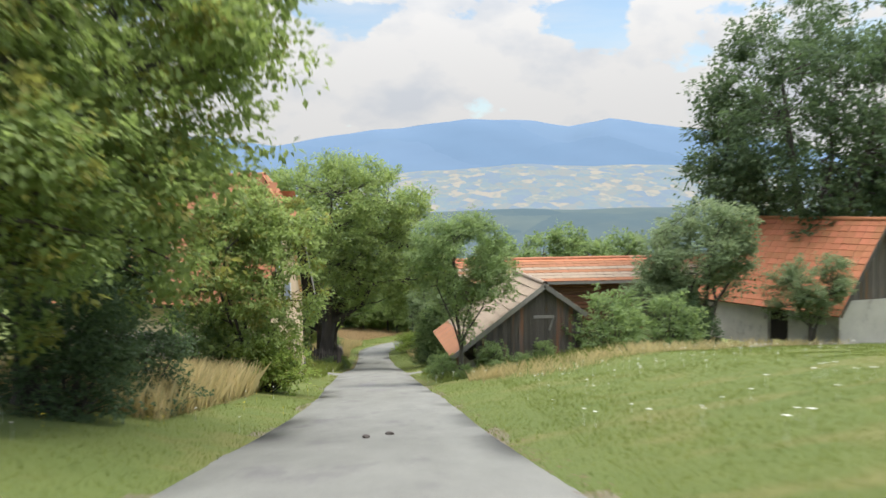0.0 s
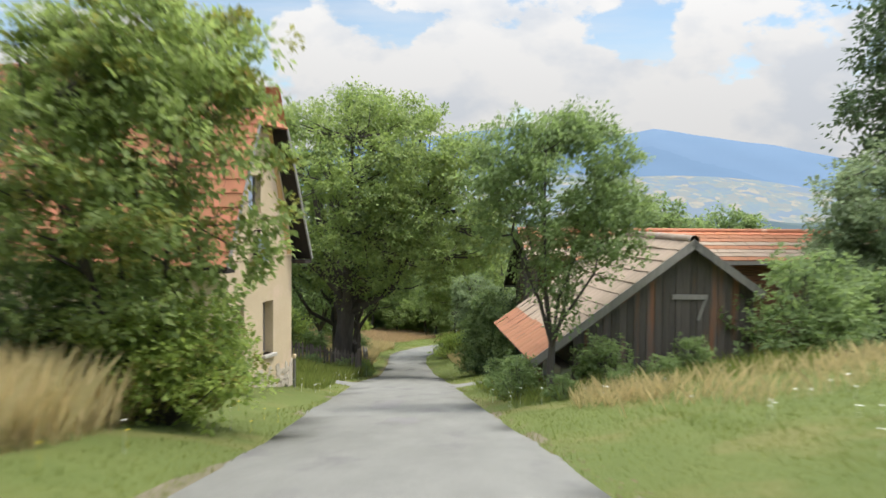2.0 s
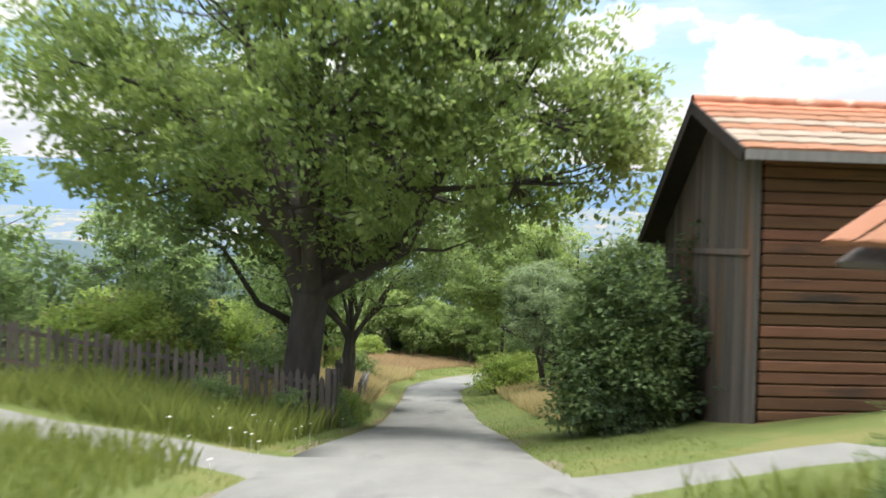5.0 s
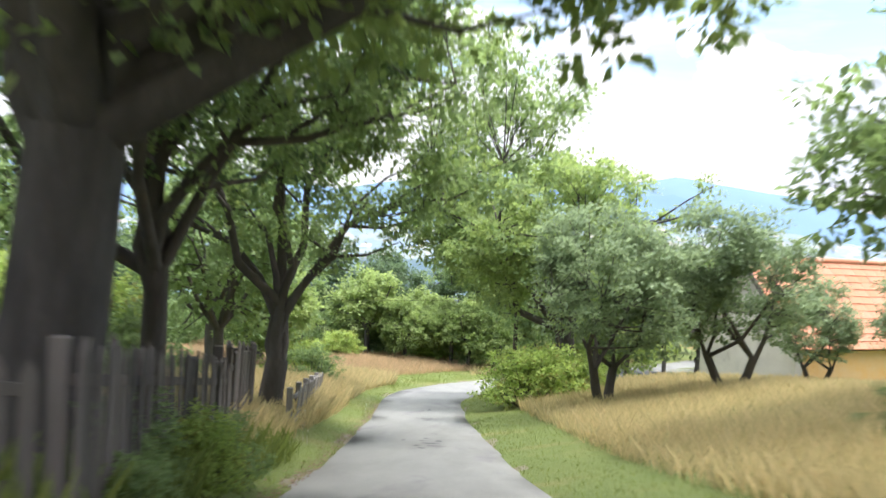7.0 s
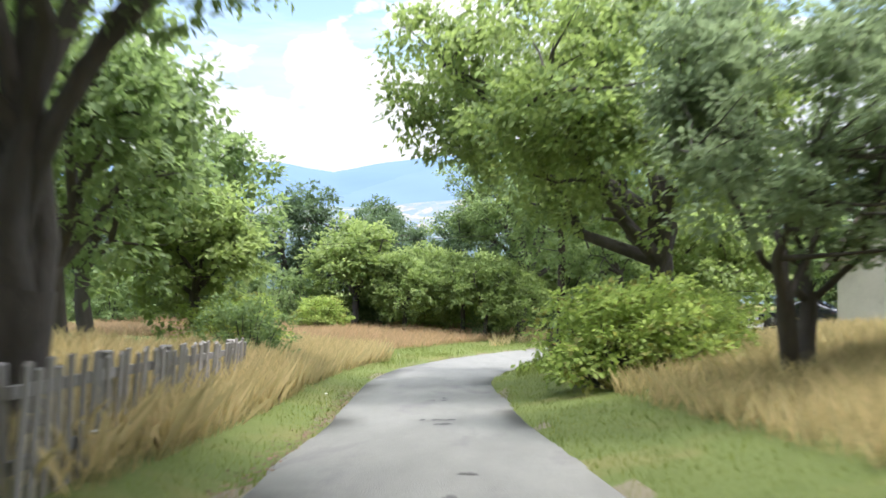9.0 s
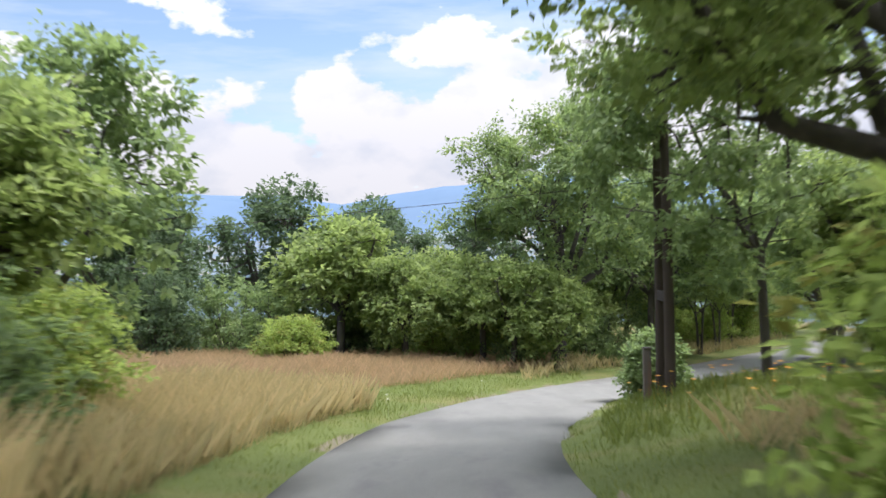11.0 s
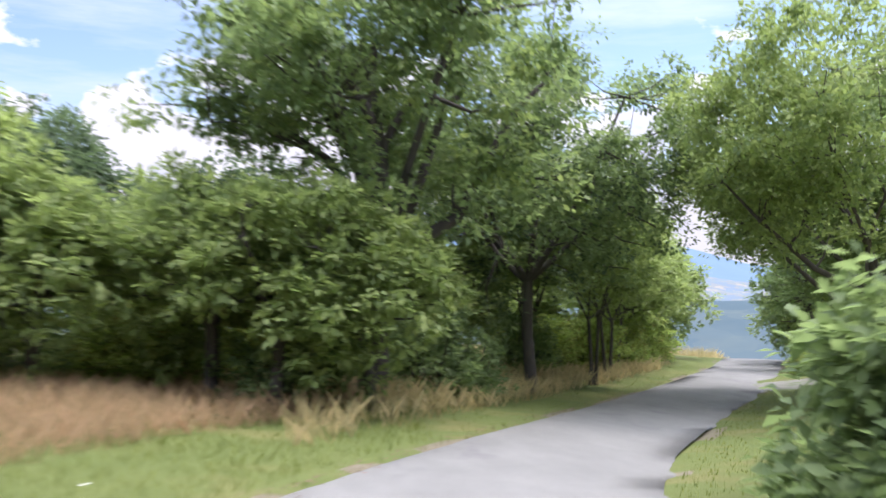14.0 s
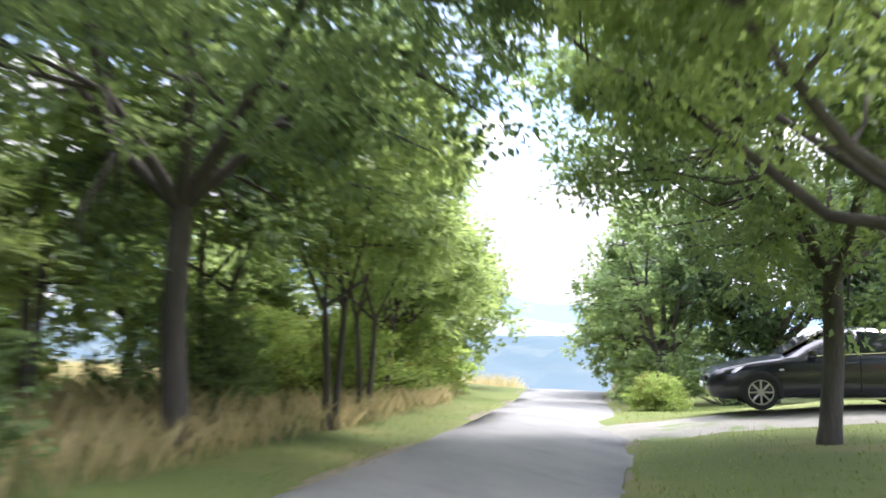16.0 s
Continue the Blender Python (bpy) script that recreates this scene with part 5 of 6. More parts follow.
tree("walnut_tree", "open-crowned tree with bare dark limbs showing", 13, 9.5, 4.9, 0.27, 1.2, LEAF, at(-8.92, 70.95), clumps=270, per=120, leaf=0.125, limbs=0, low=0.33, clump_r=0.6, gaps=0.05, lean=(0.9, 0), second=LEAF_LIGHT,
             boughs=((178, 2.7, 4.2), (160, 1.3, 4.3), (100, 0.8, 6.0), (15, 1.2, 5.9), (6, 3.2, 4.8), (-12, 2.9, 4.3), (-70, 1.8, 5.4), (230, 2.3, 5.2)), bough_r=0.36, bough_rise=0.6)

tree("walnut_tree", "dark walnut tree between the pickets and the planks", 22, 11.0, 4.6, 0.20, 2.4, LEAF, at(-9.06, 64.7), clumps=330, per=110, leaf=0.14, limbs=4, low=0.30, clump_r=0.65, second=LEAF_DARK,
     boughs=((0, 3.2, 4.6), (160, 2.6, 6.0), (60, 2.0, 7.0), (-70, 2.2, 6.4), (210, 3.4, 5.2)), bough_r=0.45)


def again(ob, x, y, s, r, dz=0.0, sz=None):
    c = copy_thing(ob, pose(*at(x, y, dz), 0, 0, r))
    c.scale = (s, s, sz or s)
    return c


for x, y, s, r in ((8.0, 70, 1.16, 70), (12.5, 72, 1.1, 140), (-21.5, 66.0, 1.0, 200), (-18.0, 75.0, 0.9, 20), (-12.4, 79.0, 0.85, 310), (-14.2, 84.0, 0.9, 250),
                   (-14.8, 92.8, 0.85, 160), (15.6, 132.0, 0.85, 10)):
    again(MID, x, y, s, r)
for x, y, s, r in ((-12.8, 86.8, 0.75, 60), (-6.0, 121.5, 0.75, 40), (-2.6, 123.2, 0.72, 190), (-0.6, 125.2, 0.7, 290), (1.8, 127.4, 0.7, 0), (-10.4, 121, 0.8, 150), (-6.8, 119, 0.7, 330), (6.2, 129.5, 0.95, 20), (8.6, 134.5, 1.05, 110), (11.4, 140.5, 1.05, 200), (-3.3, 117.5, 0.62, 77),
                   (17.2, 136.4, 0.75, 15), (-7.4, 110.6, 0.72, 40), (-4.7, 110.4, 0.66, 120), (-6.3, 109.6, 0.7, 260), (-10.2, 110.4, 0.7, 140), (-8.6, 114.0, 0.75, 20), (0.5, 93.0, 0.8, 190)):
    again(MIDL, x, y, s, r)
for x, y, s, r in ((-24, 121, 0.95, 60), (-12.8, 125, 0.95, 150), (-21, 112, 0.85, 240), (-28, 113, 0.9, 330), (19.4, 138.5, 0.75, 20), (23, 143, 0.85, 99), (-8, 128, 0.9, 200), (18.2, 129.8, 1.05, 70), (21.0, 127.2, 1.05, 10), (23.0, 123.5, 0.9, 50), (25, 132, 1.0, 40), (-33, 120, 1.0, 0), (-27, 106, 0.8, 75), (-13, 117, 0.8, 5)):
    again(MIDD, x, y, s, r)
tree("walnut_tree", "wide walnut tree leaning over the lane with a low dark bough", 14, 7.9, 4.5, 0.28, 2.2, LEAF_LIGHT, at(-1.8, 84.2), clumps=300, per=115, leaf=0.16, limbs=5, low=0.26, clump_r=0.7, lean=(-1.5, 0.0), second=LEAF,
     boughs=((180, 4.2, 5.0), (150, 2.2, 6.4), (60, 2.0, 6.6), (-20, 3.0, 6.0)), bough_r=0.5)
tree("ash_tree", "tall open tree with pale bare limbs on one side", 15, 10.3, 4.1, 0.27, 2.8, LEAF, at(-4.6, 112.0), clumps=250, per=102, leaf=0.16, limbs=6, low=0.20, clump_r=0.7, gaps=0.18, second=LEAF_LIGHT, lean=(0.6, 0),
     boughs=((170, 3.0, 5.4), (150, 1.8, 7.6), (190, 2.5, 7.0), (60, 1.0, 7.8), (10, 1.6, 6.2)), bough_r=0.42)
tree("ash_tree", "dark trunked tree in the tall dry grass", 16, 9.2, 4.2, 0.15, 2.9, LEAF, at(-0.3, 117.2), clumps=290, per=110, leaf=0.13, limbs=8, low=0.2, clump_r=0.62, second=LEAF_DARK)
tree("lime_tree", "broad lawn tree with a straight dark trunk and low boughs", 17, 8.8, 4.4, 0.16, 2.5, LEAF, at(8.85, 117.2), clumps=420, per=114, leaf=0.13, limbs=9, low=0.17, clump_r=0.62, second=LEAF_LIGHT)
tree("lime_tree", "lawn tree with boughs that hang over the lane", 18, 8.4, 4.2, 0.14, 2.4, LEAF_LIGHT, at(5.85, 112.15), clumps=270, per=110, leaf=0.13, limbs=6, low=0.27, clump_r=0.62, lean=(-0.8, 0.4), gaps=0.05, second=LEAF,
     boughs=((170, 2.6, 5.4), (120, 2.4, 5.6), (210, 2.4, 6.0)), bough_r=0.28)
tree("lime_tree", "round garden tree beside the lawn", 19, 6.2, 2.4, 0.14, 1.6, LEAF, at(2.2, 101.8), clumps=160, per=114, leaf=0.139, limbs=7, low=0.20, clump_r=0.58)
tree("lime_tree", "drooping garden tree behind the timber poles", 20, 8.0, 2.5, 0.09, 2.6, LEAF, at(-1.8, 92.6), clumps=150, per=108, leaf=0.13, limbs=6, low=0.27, clump_r=0.5, lean=(-1.1, -1.0), droop=0.9)

ROWT = tree("ash_tree", "slender tree with thin stems in the dry grass", 21, 6.6, 2.3, 0.06, 2.0, LEAF_LIGHT, at(2.2, 120.3), clumps=130, per=90, leaf=0.14, stems=2, limbs=6, low=0.27, clump_r=0.55)
for x, y, s, r in ((3.7, 123.7, 0.95, 80), (0.6, 121.5, 1.05, 160), (5.0, 126.8, 0.95, 250), (-2.0, 119.5, 1.1, 30)):
    again(ROWT, x, y, s, r)

shrub("elder_bush", "tall dense dark green bush at the lane's edge", 30, 3.3, 1.05, LEAF, at(-1.0, 55.8), clumps=190, per=130, leaf=0.115, clump_r=0.46, second=LEAF_DARK)
DARKB = shrub("elder_bush", "dense dark green bush beside the lane", 31, 3.5, 1.9, LEAF_DARK, at(0.9, 56.6), clumps=120, per=72, leaf=0.140, clump_r=0.45)
LIGHTB = shrub("lilac_bush", "spreading bright green bush by the lane", 32, 2.0, 1.45, LEAF_LIME, at(-3.35, 80.3), clumps=110, per=80, leaf=0.115, clump_r=0.36, second=LEAF_YELLOW)
shrub("hedge_bush", "round mid-green garden bush on the lawn", 33, 1.45, 0.76, LEAF, at(-3.05, 97.5), clumps=90, per=156, leaf=0.099, clump_r=0.28)
shrub("elder_bush", "slender elder sapling in front of the house wall", 35, 2.3, 0.45, LEAF_LIGHT, at(-6.8, 36.0), clumps=34, per=60, leaf=0.12, clump_r=0.3)
WILD = shrub("elder_bush", "wild green bush beside the plank shed", 34, 2.6, 1.7, LEAF, at(6.3, 37.4), clumps=90, per=52, leaf=0.145, clump_r=0.4)
for ob, x, y, s, r in ((WILD, 9.2, 40.2, 1.0, 40), (DARKB, 2.8, 58.4, 1.0, 140), (DARKB, 11.0, 42.5, 0.7, 90), (DARKB, -1.0, 55.2, 0.42, 20), (WILD, -8.4, 54.7, 0.32, 80), (WILD, -7.25, 59.4, 0.36, 30), (LIGHTB, -7.15, 60.6, 0.42, 110), (WILD, -7.1, 61.7, 0.3, 200), (WILD, -7.3, 56.0, 0.3, 190), (WILD, -6.75, 58.3, 0.22, 300), (WILD, -0.3, 37.0, 0.40, 10), (WILD, -0.2, 39.6, 0.36, 130), (WILD, 1.6, 36.8, 0.45, 230), (WILD, -0.6, 42.6, 0.36, 300), (WILD, 3.6, 36.9, 0.36, 20),
                       (DARKB, -5.6, 13.6, 0.62, 10), (DARKB, -5.6, 16.6, 0.55, 200), (WILD, -7.6, 28.2, 0.9, 10), (WILD, -7.4, 31.8, 0.8, 60), (LIGHTB, -5.6, 27.8, 0.9, 0), (WILD, 0.5, 34.6, 0.22, 50), (WILD, 1.6, 34.4, 0.2, 150), (WILD, 2.6, 35.0, 0.24, 260), (WILD, -7.6, 36.4, 0.4, 40),
                       (LIGHTB, -2.0, 81.6, 0.8, 50), (WILD, -6.0, 110.4, 0.8, 10), (WILD, -3.4, 113.6, 0.8, 140), (WILD, 16.4, 133.2, 0.8, 80), (LIGHTB, 17.6, 136.0, 0.9, 20), (LIGHTB, 3.2, 125.6, 1.1, 10), (LIGHTB, 5.2, 129.4, 1.2, 70), (LIGHTB, 7.2, 132.6, 1.2, 190), (LIGHTB, 9.6, 137.6, 1.3, 250), (WILD, 0.2, 121.0, 0.8, 15), (WILD, -5.0, 116.6, 1.1, 310), (WILD, -2.6, 113.8, 0.6, 99), (LIGHTB, -8.6, 112.4, 0.9, 190), (WILD, -11.6, 113.0, 1.1, 220), (WILD, -15.5, 112.0, 1.1, 20),
                       (LIGHTB, -14.0, 108.5, 0.9, 300), (WILD, -13.5, 114.0, 1.2, 60), (WILD, -17.8, 113.4, 1.2, 160), (WILD, -21.5, 115.0, 1.3, 260), (WILD, -25.0, 114.4, 1.3, 0), (WILD, -29.0, 117.0, 1.4, 90), (LIGHTB, -9.8, 115.8, 1.2, 10), (LIGHTB, -6.6, 115.2, 1.0, 100), (LIGHTB, -3.0, 120.6, 1.0, 200), (LIGHTB, 1.2, 123.8, 1.0, 30), (WILD, -24, 108.0, 1.2, 70), (DARKB, -19.0, 109.0, 0.9, 30), (LIGHTB, 13.0, 128.0, 0.55, 70), (WILD, 20.5, 137.0, 1.0, 170), (WILD, 17.0, 130.0, 1.0, 44),
                       (WILD, -12.5, 62.5, 1.2, 50), (WILD, -15.5, 60.5, 1.3, 150), (LIGHTB, -15.0, 66.5, 1.5, 250), (WILD, -19.0, 64.5, 1.4, 0), (LIGHTB, -13.4, 69.8, 1.4, 80), (WILD, -20.0, 69.0, 1.4, 90), (WILD, -10.6, 66.5, 0.7, 10), (WILD, -12.4, 72.0, 0.8, 190), (LIGHTB, -12.0, 58.0, 1.1, 40), (WILD, -10.4, 82.5, 0.6, 90), (LIGHTB, -11.8, 86.0, 0.8, 10)):
    again(ob, x, y, s, r)


# ---------------------------------------------------------------- grass
def scatter(n, x0, x1, y0, y1, rng):
    return np.column_stack([rng.uniform(x0, x1, n), rng.uniform(y0, y1, n)])


def clear(p, lo=1.75, hi=99):
    _, d = beside(p[:, 0], p[:, 1])
    w = half_width(p[:, 1]) - 1.8
    return (np.abs(d) > lo + w) & (np.abs(d) < hi + w), d


def on_spur(p):
    """True where a short side way of the road lies."""
    left = (p[:, 0] > -10.3) & (p[:, 0] < -4.5) & (np.abs(p[:, 1] - 49.2) < 1.25 + 0.5 * np.clip(p[:, 0] + 6.6, 0, 2))
    right = (p[:, 0] > -2.8) & (p[:, 0] < 1.0) & (np.abs(p[:, 1] - 47.7 - 0.28 * (p[:, 0] + 2.7)) < 1.0)
    return left | right


def meadow(name, label, n, boxes, h, width, mat, seed, lo=1.75, hi=99, side=0, bend=0.35, patchy=0.0):
    rng = np.random.default_rng(seed)
    p = np.concatenate([scatter(int(n * w), *b, rng) for w, b in boxes])
    ok, d = clear(p, lo, hi)
    if side:
        ok &= np.sign(d) == side
    if patchy:
        ok &= waves(p[:, 0] * 2.1, p[:, 1] * 2.1) + 0.35 * rng.normal(size=len(p)) > patchy
    p = p[ok & ~on_spur(p)]
    hh = h * (0.35 + 0.85 * rng.random(len(p))) * (1 + 0.25 * waves(p[:, 0] * 1.7, p[:, 1] * 1.7))
    ob = new(name, blades(name, p, hh, width, mat, rng, bend))
    return tagged(ob, label, "grass", kind="stuff")


meadow("verge_grass", "short green grass along the lane", 165000, ((0.33, (-5, 5, 4, 40)), (0.33, (-8, 2, 40, 75)), (0.34, (-11.5, -1.5, 75, 100))), 0.075, 0.0045, BLADE, 1, 1.75, 4.2)
meadow("verge_grass", "short green grass along the bend", 45000, ((1, (-10, 14, 96, 135)),), 0.07, 0.006, BLADE, 2, 1.85, 4.2)
meadow("meadow_grass", "green meadow grass in front of the sheds", 100000, ((1, (1.5, 26, 4, 46)),), 0.09, 0.007, BLADE, 3)
meadow("lawn_grass", "mown lawn beside the drive", 24000, ((1, (-4, 16, 97, 121)),), 0.06, 0.010, BLADE, 4, 1.9, 14, side=-1)
STRAWB = "tall dry straw-coloured grass"
meadow("dry_grass", STRAWB + " in front of the plank fence", 18000, ((1, (-7.6, -4.6, 15, 33)),), 0.74, 0.002, STRAW, 5, 3.4, 99, side=1, bend=0.5)
meadow("dry_grass", STRAWB + " in front of the sheds", 10000, ((0.45, (0.6, 7.5, 31.5, 35.0)), (0.3, (1.0, 9, 28.5, 34)), (0.25, (8, 17, 38, 43))), 0.40, 0.0018, STRAW, 6, 3.0, 99, side=-1, bend=0.6, patchy=0.1)
meadow("dry_grass", STRAWB + " over the orchard", 125000, ((1, (-4.5, 9, 56, 86)),), 0.40, 0.0016, STRAW, 7, 3.3, 99, side=-1, bend=0.6, patchy=-0.35)
meadow("dry_grass", STRAWB + " between pickets and lane", 84000, ((1, (-12, -6, 64, 94)),), 0.56, 0.0019, STRAW, 8, 2.6, 99, side=1, bend=0.6, patchy=-0.3)
meadow("dry_grass", STRAWB + " on the bank of the bend", 62000, ((1, (-24, -4, 91, 113)),), 0.40, 0.0026, STRAW_RED, 9, 4.4, 99, side=1, bend=0.7, patchy=0.0)
meadow("dry_grass", STRAWB + " along the row of trees", 30000, ((1, (-6, 8, 104, 134)),), 0.45, 0.003, STRAW, 29, 3.0, 8.0, side=1, bend=0.7, patchy=-0.3)
meadow("meadow_grass", "taller green grass among the straw of the bank", 44000, ((1, (-20, -4, 92, 113)),), 0.14, 0.0034, BLADE, 19, 2.1, 99, side=1, bend=0.5)
meadow("dry_grass", STRAWB + " under the roadside trees", 16000, ((1, (-12, 10, 113, 140)),), 0.5, 0.006, STRAW, 12, 3.2, 99, side=1, bend=0.5, patchy=-0.5)
meadow("dry_grass", STRAWB + " in the field past the trees", 16000, ((1, (14, 40, 140, 170)),), 0.6, 0.02, STRAW, 10, 2.4, 99, bend=0.4)
meadow("weeds", "tall green grass in front of the old pickets", 14000, ((0.6, (-11, -5.4, 49, 57.2)), (0.4, (-7.6, -5.4, 57, 66))), 0.5, 0.006, BLADE, 23, 2.2, 99, side=1, bend=0.5)
meadow("weeds", "tall grass and weeds round the timber poles", 6000, ((1, (-5, 0, 87, 94)),), 0.24, 0.007, BLADE, 13, 2.3, 99, side=-1)
meadow("weeds", "coarse green weeds round the shed and cottage", 30000, ((0.4, (-2.4, 6, 34, 46)), (0.35, (-9, -5.5, 42, 56)), (0.25, (-12, -6.5, 55, 66))), 0.36, 0.006, BLADE, 11, 2.3)


def flowers(name, label, n, box_, h, mat, seed, size=0.035, side=0):
    rng = np.random.default_rng(seed)
    p = scatter(n, *box_, rng)
    ok, d = clear(p, 1.9)
    if side:
        ok &= np.sign(d) == side
    p = p[ok & (waves(p[:, 0] * 1.5 + seed, p[:, 1] * 1.5) > 0.0)]
    z = ground_z(p[:, 0], p[:, 1])
    v, f = [], []
    for (x, y), zz in zip(p, z):
        hh = h * rng.uniform(0.6, 1.2)
        o = len(v)
        s = size * rng.uniform(0.7, 1.4)
        v += [(x, y, zz + hh + 0.01)] + [(x + s * math.cos(k), y + s * math.sin(k), zz + hh) for k in np.linspace(0, 2 * math.pi, 6, False)]
        f += [(o, o + 1 + k, o + 1 + (k + 1) % 6) for k in range(6)]
        v += [(x - 0.003, y, zz), (x + 0.003, y, zz), (x, y, zz + hh)]
        f += [(o + 7, o + 8, o + 9)]
    return tagged(new(name, raw_mesh(name, v, f, mat)), label, "flowers", kind="stuff")


flowers("meadow_flowers", "small white umbels in the meadow", 700, (1.5, 20, 7, 40), 0.22, PETAL, 1, 0.026, -1)
flowers("meadow_flowers", "small white umbels beside the lane", 260, (-12, -3, 6, 100), 0.3, PETAL, 2, 0.02, 1)
flowers("meadow_flowers", "white daisies by the house corner", 160, (-8, -4.5, 40, 54), 0.3, PETAL, 4, 0.022, 1)
flowers("meadow_flowers", "white daisies in front of the shed", 90, (-2.2, 3, 31, 38), 0.3, PETAL, 6, 0.03, -1)
flowers("meadow_flowers", "small yellow flowers beside the lane", 120, (-9, -3, 8, 50), 0.2, PETAL_YELLOW, 3, 0.02, 1)


# dry leaves and grit blown against the edge of the asphalt
def litter(name, label, n, y0, y1, side, mat, seed, size=0.02):
    rng = np.random.default_rng(seed)
    y = rng.uniform(y0, y1, n)
    o = side * (half_width(y) - 0.02 + np.abs(rng.normal(size=n)) * 0.16 - 0.05)
    v, f = [], []
    for yy, oo in zip(y, o):
        x, y_, z = road_at(yy, oo)
        y_ += rng.uniform(-0.3, 0.3)
        z += 0.03 + 0.02 * rng.random() - 0.006 * oo * oo
        a, s = rng.random() * 6.3, size * rng.uniform(0.5, 1.4)
        c = len(v)
        v += [(x + s * math.cos(a + k), y_ + s * 0.7 * math.sin(a + k), z + 0.012 * rng.random()) for k in (0, 1.4, 3.1, 4.6)]
        f += [(c, c + 1, c + 2), (c, c + 2, c + 3)]
    return tagged(new(name, raw_mesh(name, v, f, mat)), label, "leaf litter", kind="stuff")


litter("leaf_litter", "dry brown leaves along the lane's edge", 1500, 56, 82, 1, LITTER, 1)
litter("leaf_litter", "dry brown leaves and grit along the lane's edge", 700, 4, 40, -1, LITTER, 2)
litter("leaf_litter", "dry brown grit along the bend", 900, 92, 122, 1, LITTER, 3)
flowers("garden_flowers", "orange and yellow garden flowers by the poles", 60, (-4.2, 0, 87, 94), 0.4, PETAL_ORANGE, 5, 0.045, -1)

# ---------------------------------------------------------------- the parked car
def car():
    c = thing("car", (11.4, 120.6, zat(11.0, 120.4) + 0.06), "black four-door saloon parked on the gravel under the trees", "car", turn=0)
    c.matrix_world = pose(11.68, 120.28, zat(11.78, 120.33) + 0.035, 0, 0, CAR_TURN) @ pose(0, 0, 0, 0, -2.6, 0)
    # local: nose towards -x, y across, z up; wheelbase 2.6
    stations = [  # x, half width, sill z, shoulder z, top z, roof half width
        (-2.25, 0.60, 0.32, 0.56, 0.60, 0.50), (-2.18, 0.74, 0.22, 0.64, 0.70, 0.60), (-1.95, 0.84, 0.19, 0.72, 0.80, 0.66), (-1.45, 0.87, 0.19, 0.82, 0.90, 0.70), (-0.95, 0.88, 0.19, 0.88, 0.97, 0.72),
        (-0.55, 0.88, 0.19, 0.90, 1.18, 0.66), (-0.05, 0.88, 0.19, 0.91, 1.41, 0.60), (0.5, 0.88, 0.19, 0.92, 1.47, 0.60), (1.0, 0.88, 0.19, 0.94, 1.43, 0.58), (1.45, 0.87, 0.20, 0.96, 1.22, 0.60), (1.8, 0.85, 0.22, 0.97, 1.04, 0.66),
        (2.15, 0.78, 0.26, 0.92, 1.00, 0.64), (2.28, 0.66, 0.36, 0.70, 0.78, 0.55)]
    bm = bmesh.new()
    rings = []
    for x, hw, s, sh, t, rw in stations:
        pts = [(x, 0, t), (x, rw * 0.7, t - 0.012), (x, rw, t - 0.05), (x, hw - 0.03, sh + 0.03), (x, hw, sh - 0.08), (x, hw + 0.01, (s + sh) / 2), (x, hw - 0.03, s + 0.05), (x, hw - 0.12, s), (x, 0, s)]
        ring = [bm.verts.new(p) for p in pts] + [bm.verts.new((q[0], -q[1], q[2])) for q in pts[-2:0:-1]]
        rings.append(ring)
    for a, b in zip(rings, rings[1:]):
        for k in range(len(a)):
            k2 = (k + 1) % len(a)
            bm.faces.new((a[k], a[k2], b[k2], b[k]))
    bm.faces.new(rings[0][::-1])
    bm.faces.new(rings[-1])
    bmesh.ops.recalc_face_normals(bm, faces=bm.faces)
    bmesh.ops.bevel(bm, geom=[e for e in bm.edges if e.calc_face_angle(0) > 0.5], offset=0.02, segments=2, affect="EDGES")
    part("body", bm, CAR_PAINT, c, "glossy black bodywork", True)
    for s in (-1, 1):
        side = lambda pts: [(x, s * y, z) for x, y, z in pts]
        panes = (("side_window", [(-0.42, 0.835, 0.965), (0.34, 0.84, 0.985), (0.30, 0.655, 1.37), (0.0, 0.665, 1.33)]),
                 ("side_window", [(0.40, 0.84, 0.985), (1.08, 0.835, 1.01), (0.98, 0.64, 1.34), (0.36, 0.655, 1.375)]),
                 ("side_window", [(1.14, 0.83, 1.01), (1.42, 0.81, 1.03), (1.04, 0.64, 1.31)]))
        for nm, pts in panes:
            part(nm, prism(side(pts), 0.02, (0, s, 0.35)), CAR_GLASS, c, "dark side window")
        for x0, x1 in ((-0.62, 0.36), (0.38, 1.30)):
            part("door_gap", block((x1 - 0.006, min(s * 0.884, s * 0.896), 0.30), (x1 + 0.006, max(s * 0.884, s * 0.896), 0.93)), RUBBER, c)
            part("door_handle", block((x1 - 0.26, min(s * 0.885, s * 0.925), 0.80), (x1 - 0.08, max(s * 0.885, s * 0.925), 0.83), 0.008), CAR_PAINT, c)
        part("mirror", block((-0.52, min(s * 0.86, s * 1.04), 0.95), (-0.38, max(s * 0.86, s * 1.04), 1.08), 0.03), CAR_PAINT, c)
        part("headlight", prism(side([(-2.20, 0.58, 0.58), (-1.78, 0.86, 0.66), (-1.62, 0.86, 0.77), (-2.10, 0.62, 0.70)]), 0.03, (-0.3, s, 0.4)), LAMP_GLASS, c, "clear glass headlight")
        part("indicator", block((-1.02, min(s * 0.885, s * 0.9), 0.70), (-0.94, max(s * 0.885, s * 0.9), 0.73)), LAMP_GLASS, c)
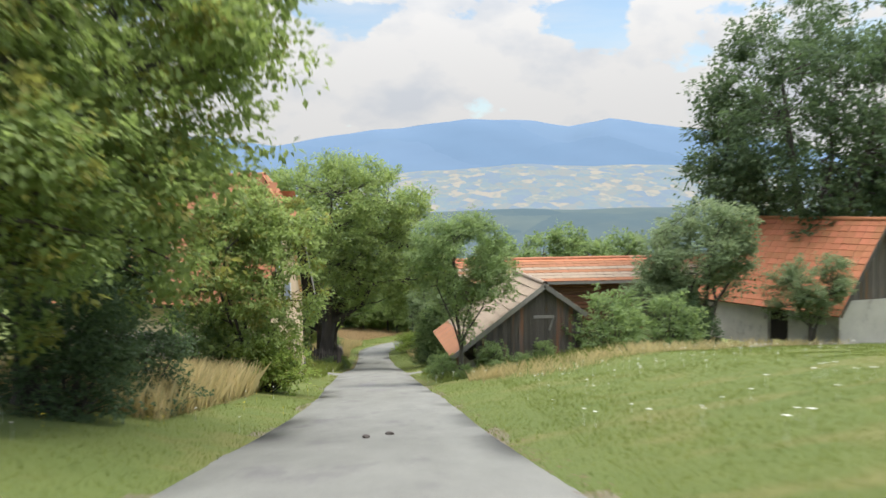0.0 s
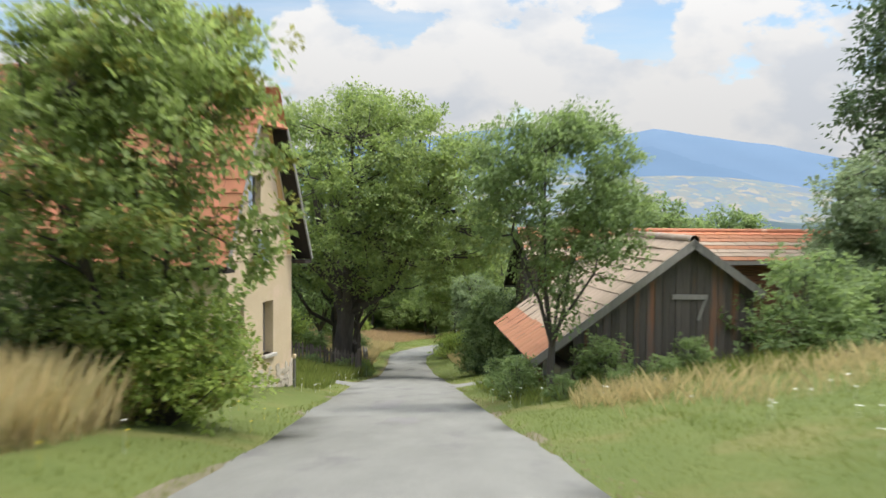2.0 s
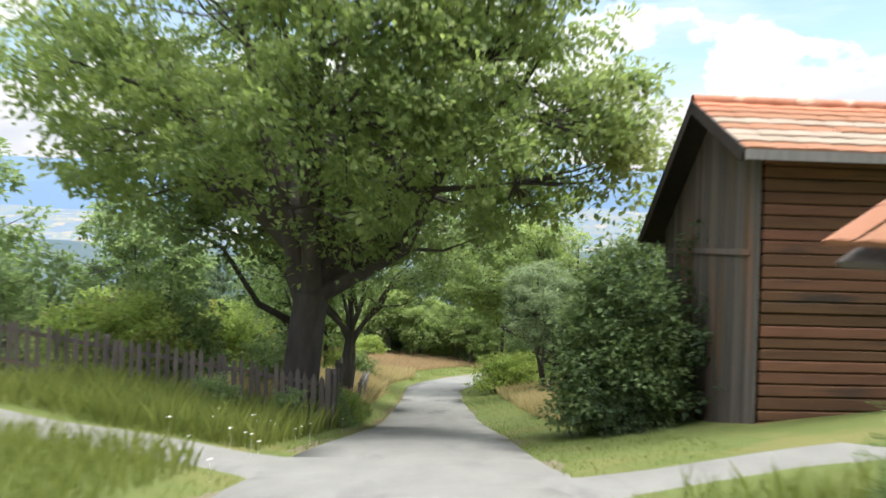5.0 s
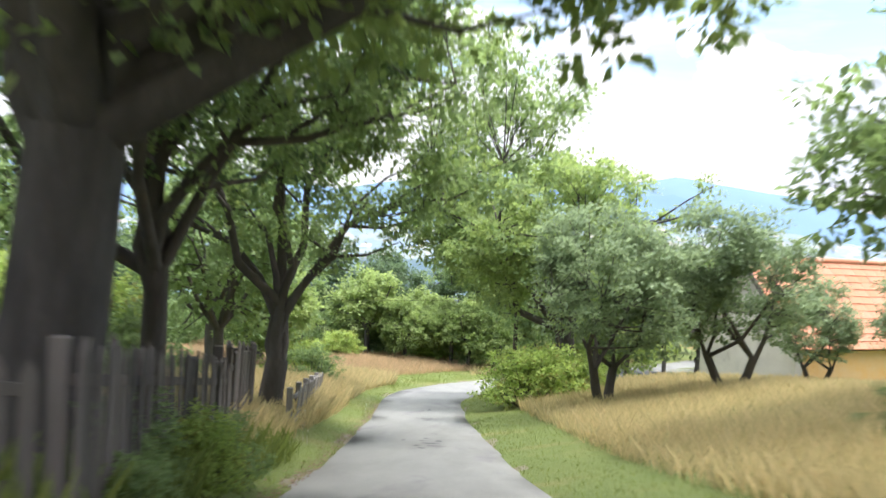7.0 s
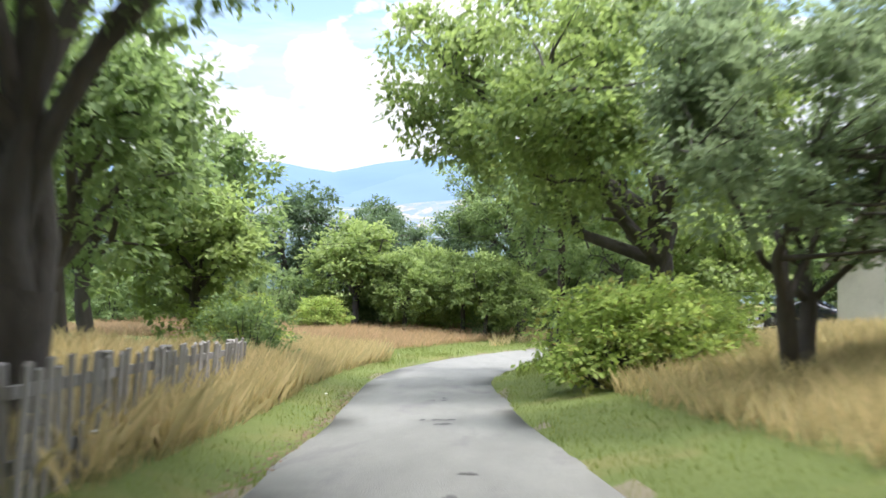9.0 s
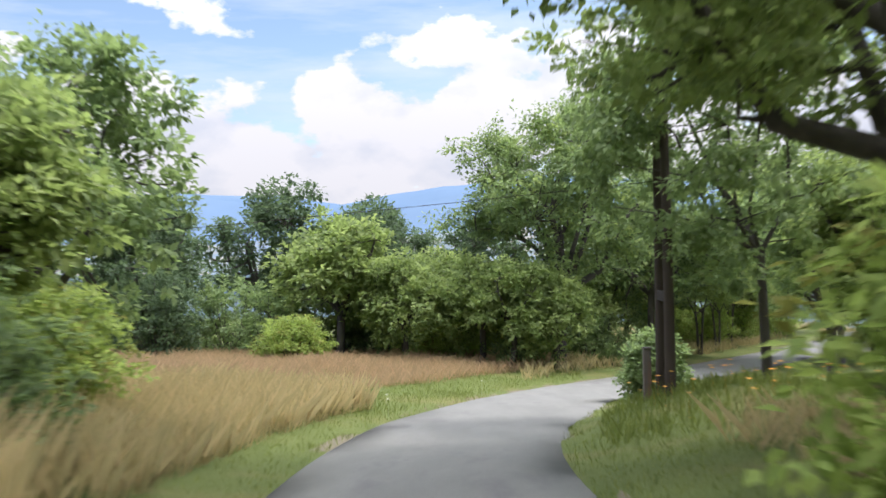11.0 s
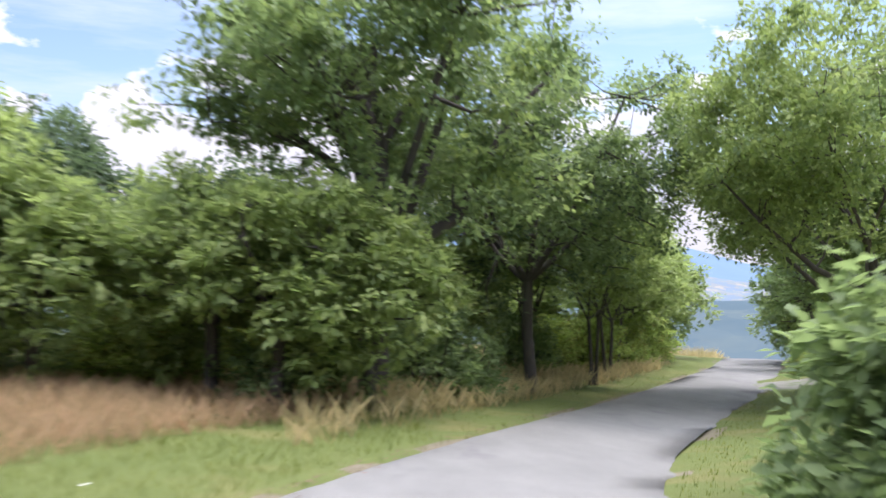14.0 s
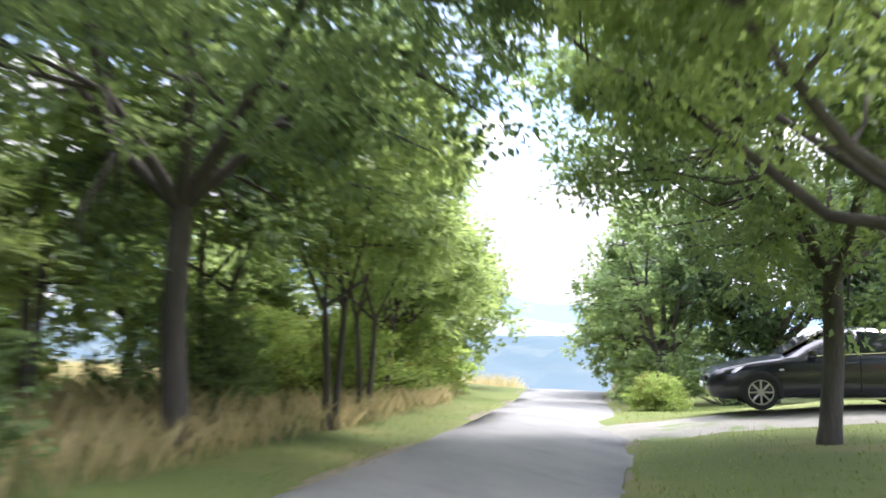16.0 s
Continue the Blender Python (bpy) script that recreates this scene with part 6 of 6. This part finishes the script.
        # a reflection along the sill, modelled as a bright metal strip
        part("sill_strip", block((-1.0, min(s * 0.86, s * 0.885), 0.18), (0.98, max(s * 0.86, s * 0.885), 0.215), 0.005), CHROME, c, "chrome strip standing for the bright reflection on the sill")
        part("window_trim", prism(side([(-0.46, 0.862, 0.945), (1.46, 0.835, 1.012), (1.46, 0.835, 1.03), (-0.46, 0.862, 0.963)]), 0.012, (0, s, 0)), CHROME, c)
        for wx in (-1.35, 1.25):
            w = part("wheel", wheel_mesh(0.315, 0.19), None, c)
            w.matrix_local = pose(wx, s * 0.80, 0.315, 0, 0, 0 if s > 0 else 180)
            part("tyre", tyre_mesh(0.315, 0.19), None, w)
            for k in range(8):
                part("spoke", block((-0.018, 0.19 * 0.36, 0.02), (0.018, 0.19 * 0.46, 0.215), 0.004), ALLOY, w).matrix_local = pose(0, 0, 0, 0, 45 * k, 0)
            part("arch", arch_shade_mesh(), None, c).matrix_local = pose(wx, s * 0.885, 0.315)
    part("windscreen", prism([(-0.90, -0.66, 1.0), (-0.90, 0.66, 1.0), (-0.14, 0.56, 1.395), (-0.14, -0.56, 1.395)], 0.02, (-0.45, 0, 0.9)), CAR_GLASS, c, "dark windscreen")
    part("rear_window", prism([(1.76, -0.60, 1.075), (1.76, 0.60, 1.075), (1.10, 0.54, 1.405), (1.10, -0.54, 1.405)], 0.02, (0.45, 0, 0.9)), CAR_GLASS, c)
    part("grille", block((-2.275, -0.42, 0.50), (-2.22, 0.42, 0.60), 0.01), RUBBER, c)
    part("grille_bar", block((-2.285, -0.44, 0.60), (-2.23, 0.44, 0.625), 0.006), CHROME, c, "chrome grille bar")
    part("number_plate", block((-2.305, -0.26, 0.38), (-2.285, 0.26, 0.48), 0.003), WHITE_PAINT, c, "blank white number plate")
    return c


def wheel_mesh(r, w):
    bm = bmesh.new()
    rim = r * 0.70
    m = Matrix.Rotation(radians(90), 4, "X")
    bmesh.ops.create_cone(bm, cap_ends=True, segments=16, radius1=0.045, radius2=0.045, depth=0.03, matrix=Matrix.Translation((0, w * 0.45, 0)) @ m)
    n = 28
    for r0, r1, y in ((rim * 0.94, rim * 1.02, w * 0.47),):
        ins = [bm.verts.new((r0 * math.cos(2 * math.pi * k / n), y, r0 * math.sin(2 * math.pi * k / n))) for k in range(n)]
        outs = [bm.verts.new((r1 * math.cos(2 * math.pi * k / n), y, r1 * math.sin(2 * math.pi * k / n))) for k in range(n)]
        deep = [bm.verts.new((r0 * math.cos(2 * math.pi * k / n), -w * 0.3, r0 * math.sin(2 * math.pi * k / n))) for k in range(n)]
        for k in range(n):
            k2 = (k + 1) % n
            bm.faces.new((ins[k], outs[k], outs[k2], ins[k2]))
            bm.faces.new((deep[k], ins[k], ins[k2], deep[k2]))
    return finish("rim", bm, ALLOY)


def tyre_mesh(r, w):
    bm = bmesh.new()
    n = 32
    prof = [(r * 0.70, w * 0.46), (r * 0.80, w * 0.50), (r * 0.94, w * 0.48), (r, w * 0.36), (r, -w * 0.36), (r * 0.94, -w * 0.48), (r * 0.3, -w * 0.45), (r * 0.3, -w * 0.2), (r * 0.70, -w * 0.18)]
    rings = [[bm.verts.new((q * math.cos(2 * math.pi * k / n), y, q * math.sin(2 * math.pi * k / n))) for k in range(n)] for q, y in prof]
    for a, b in zip(rings, rings[1:] + rings[:1]):
        for k in range(n):
            k2 = (k + 1) % n
            bm.faces.new((a[k], b[k], b[k2], a[k2]))
    bmesh.ops.recalc_face_normals(bm, faces=bm.faces)
    return finish("tyre", bm, RUBBER, True)


def arch_shade_mesh():
    """A flat dark ring on the body, standing for the shade in a wheel arch."""
    v, f = [], []
    n = 20
    for k in range(n + 1):
        a = math.pi * (k / n) * 1.16 - 0.25
        for r in (0.30, 0.385):
            v.append((r * math.cos(a), 0.012 if r > 0.31 else 0.012, r * math.sin(a)))
            v.append((r * math.cos(a), -0.012, r * math.sin(a)))
    for k in range(n):
        o = 4 * k
        f += [(o, o + 2, o + 6, o + 4), (o + 1, o + 5, o + 7, o + 3), (o + 2, o + 3, o + 7, o + 6)]
    return raw_mesh("arch", v, f, RUBBER)


CAR_TURN = -30
car()
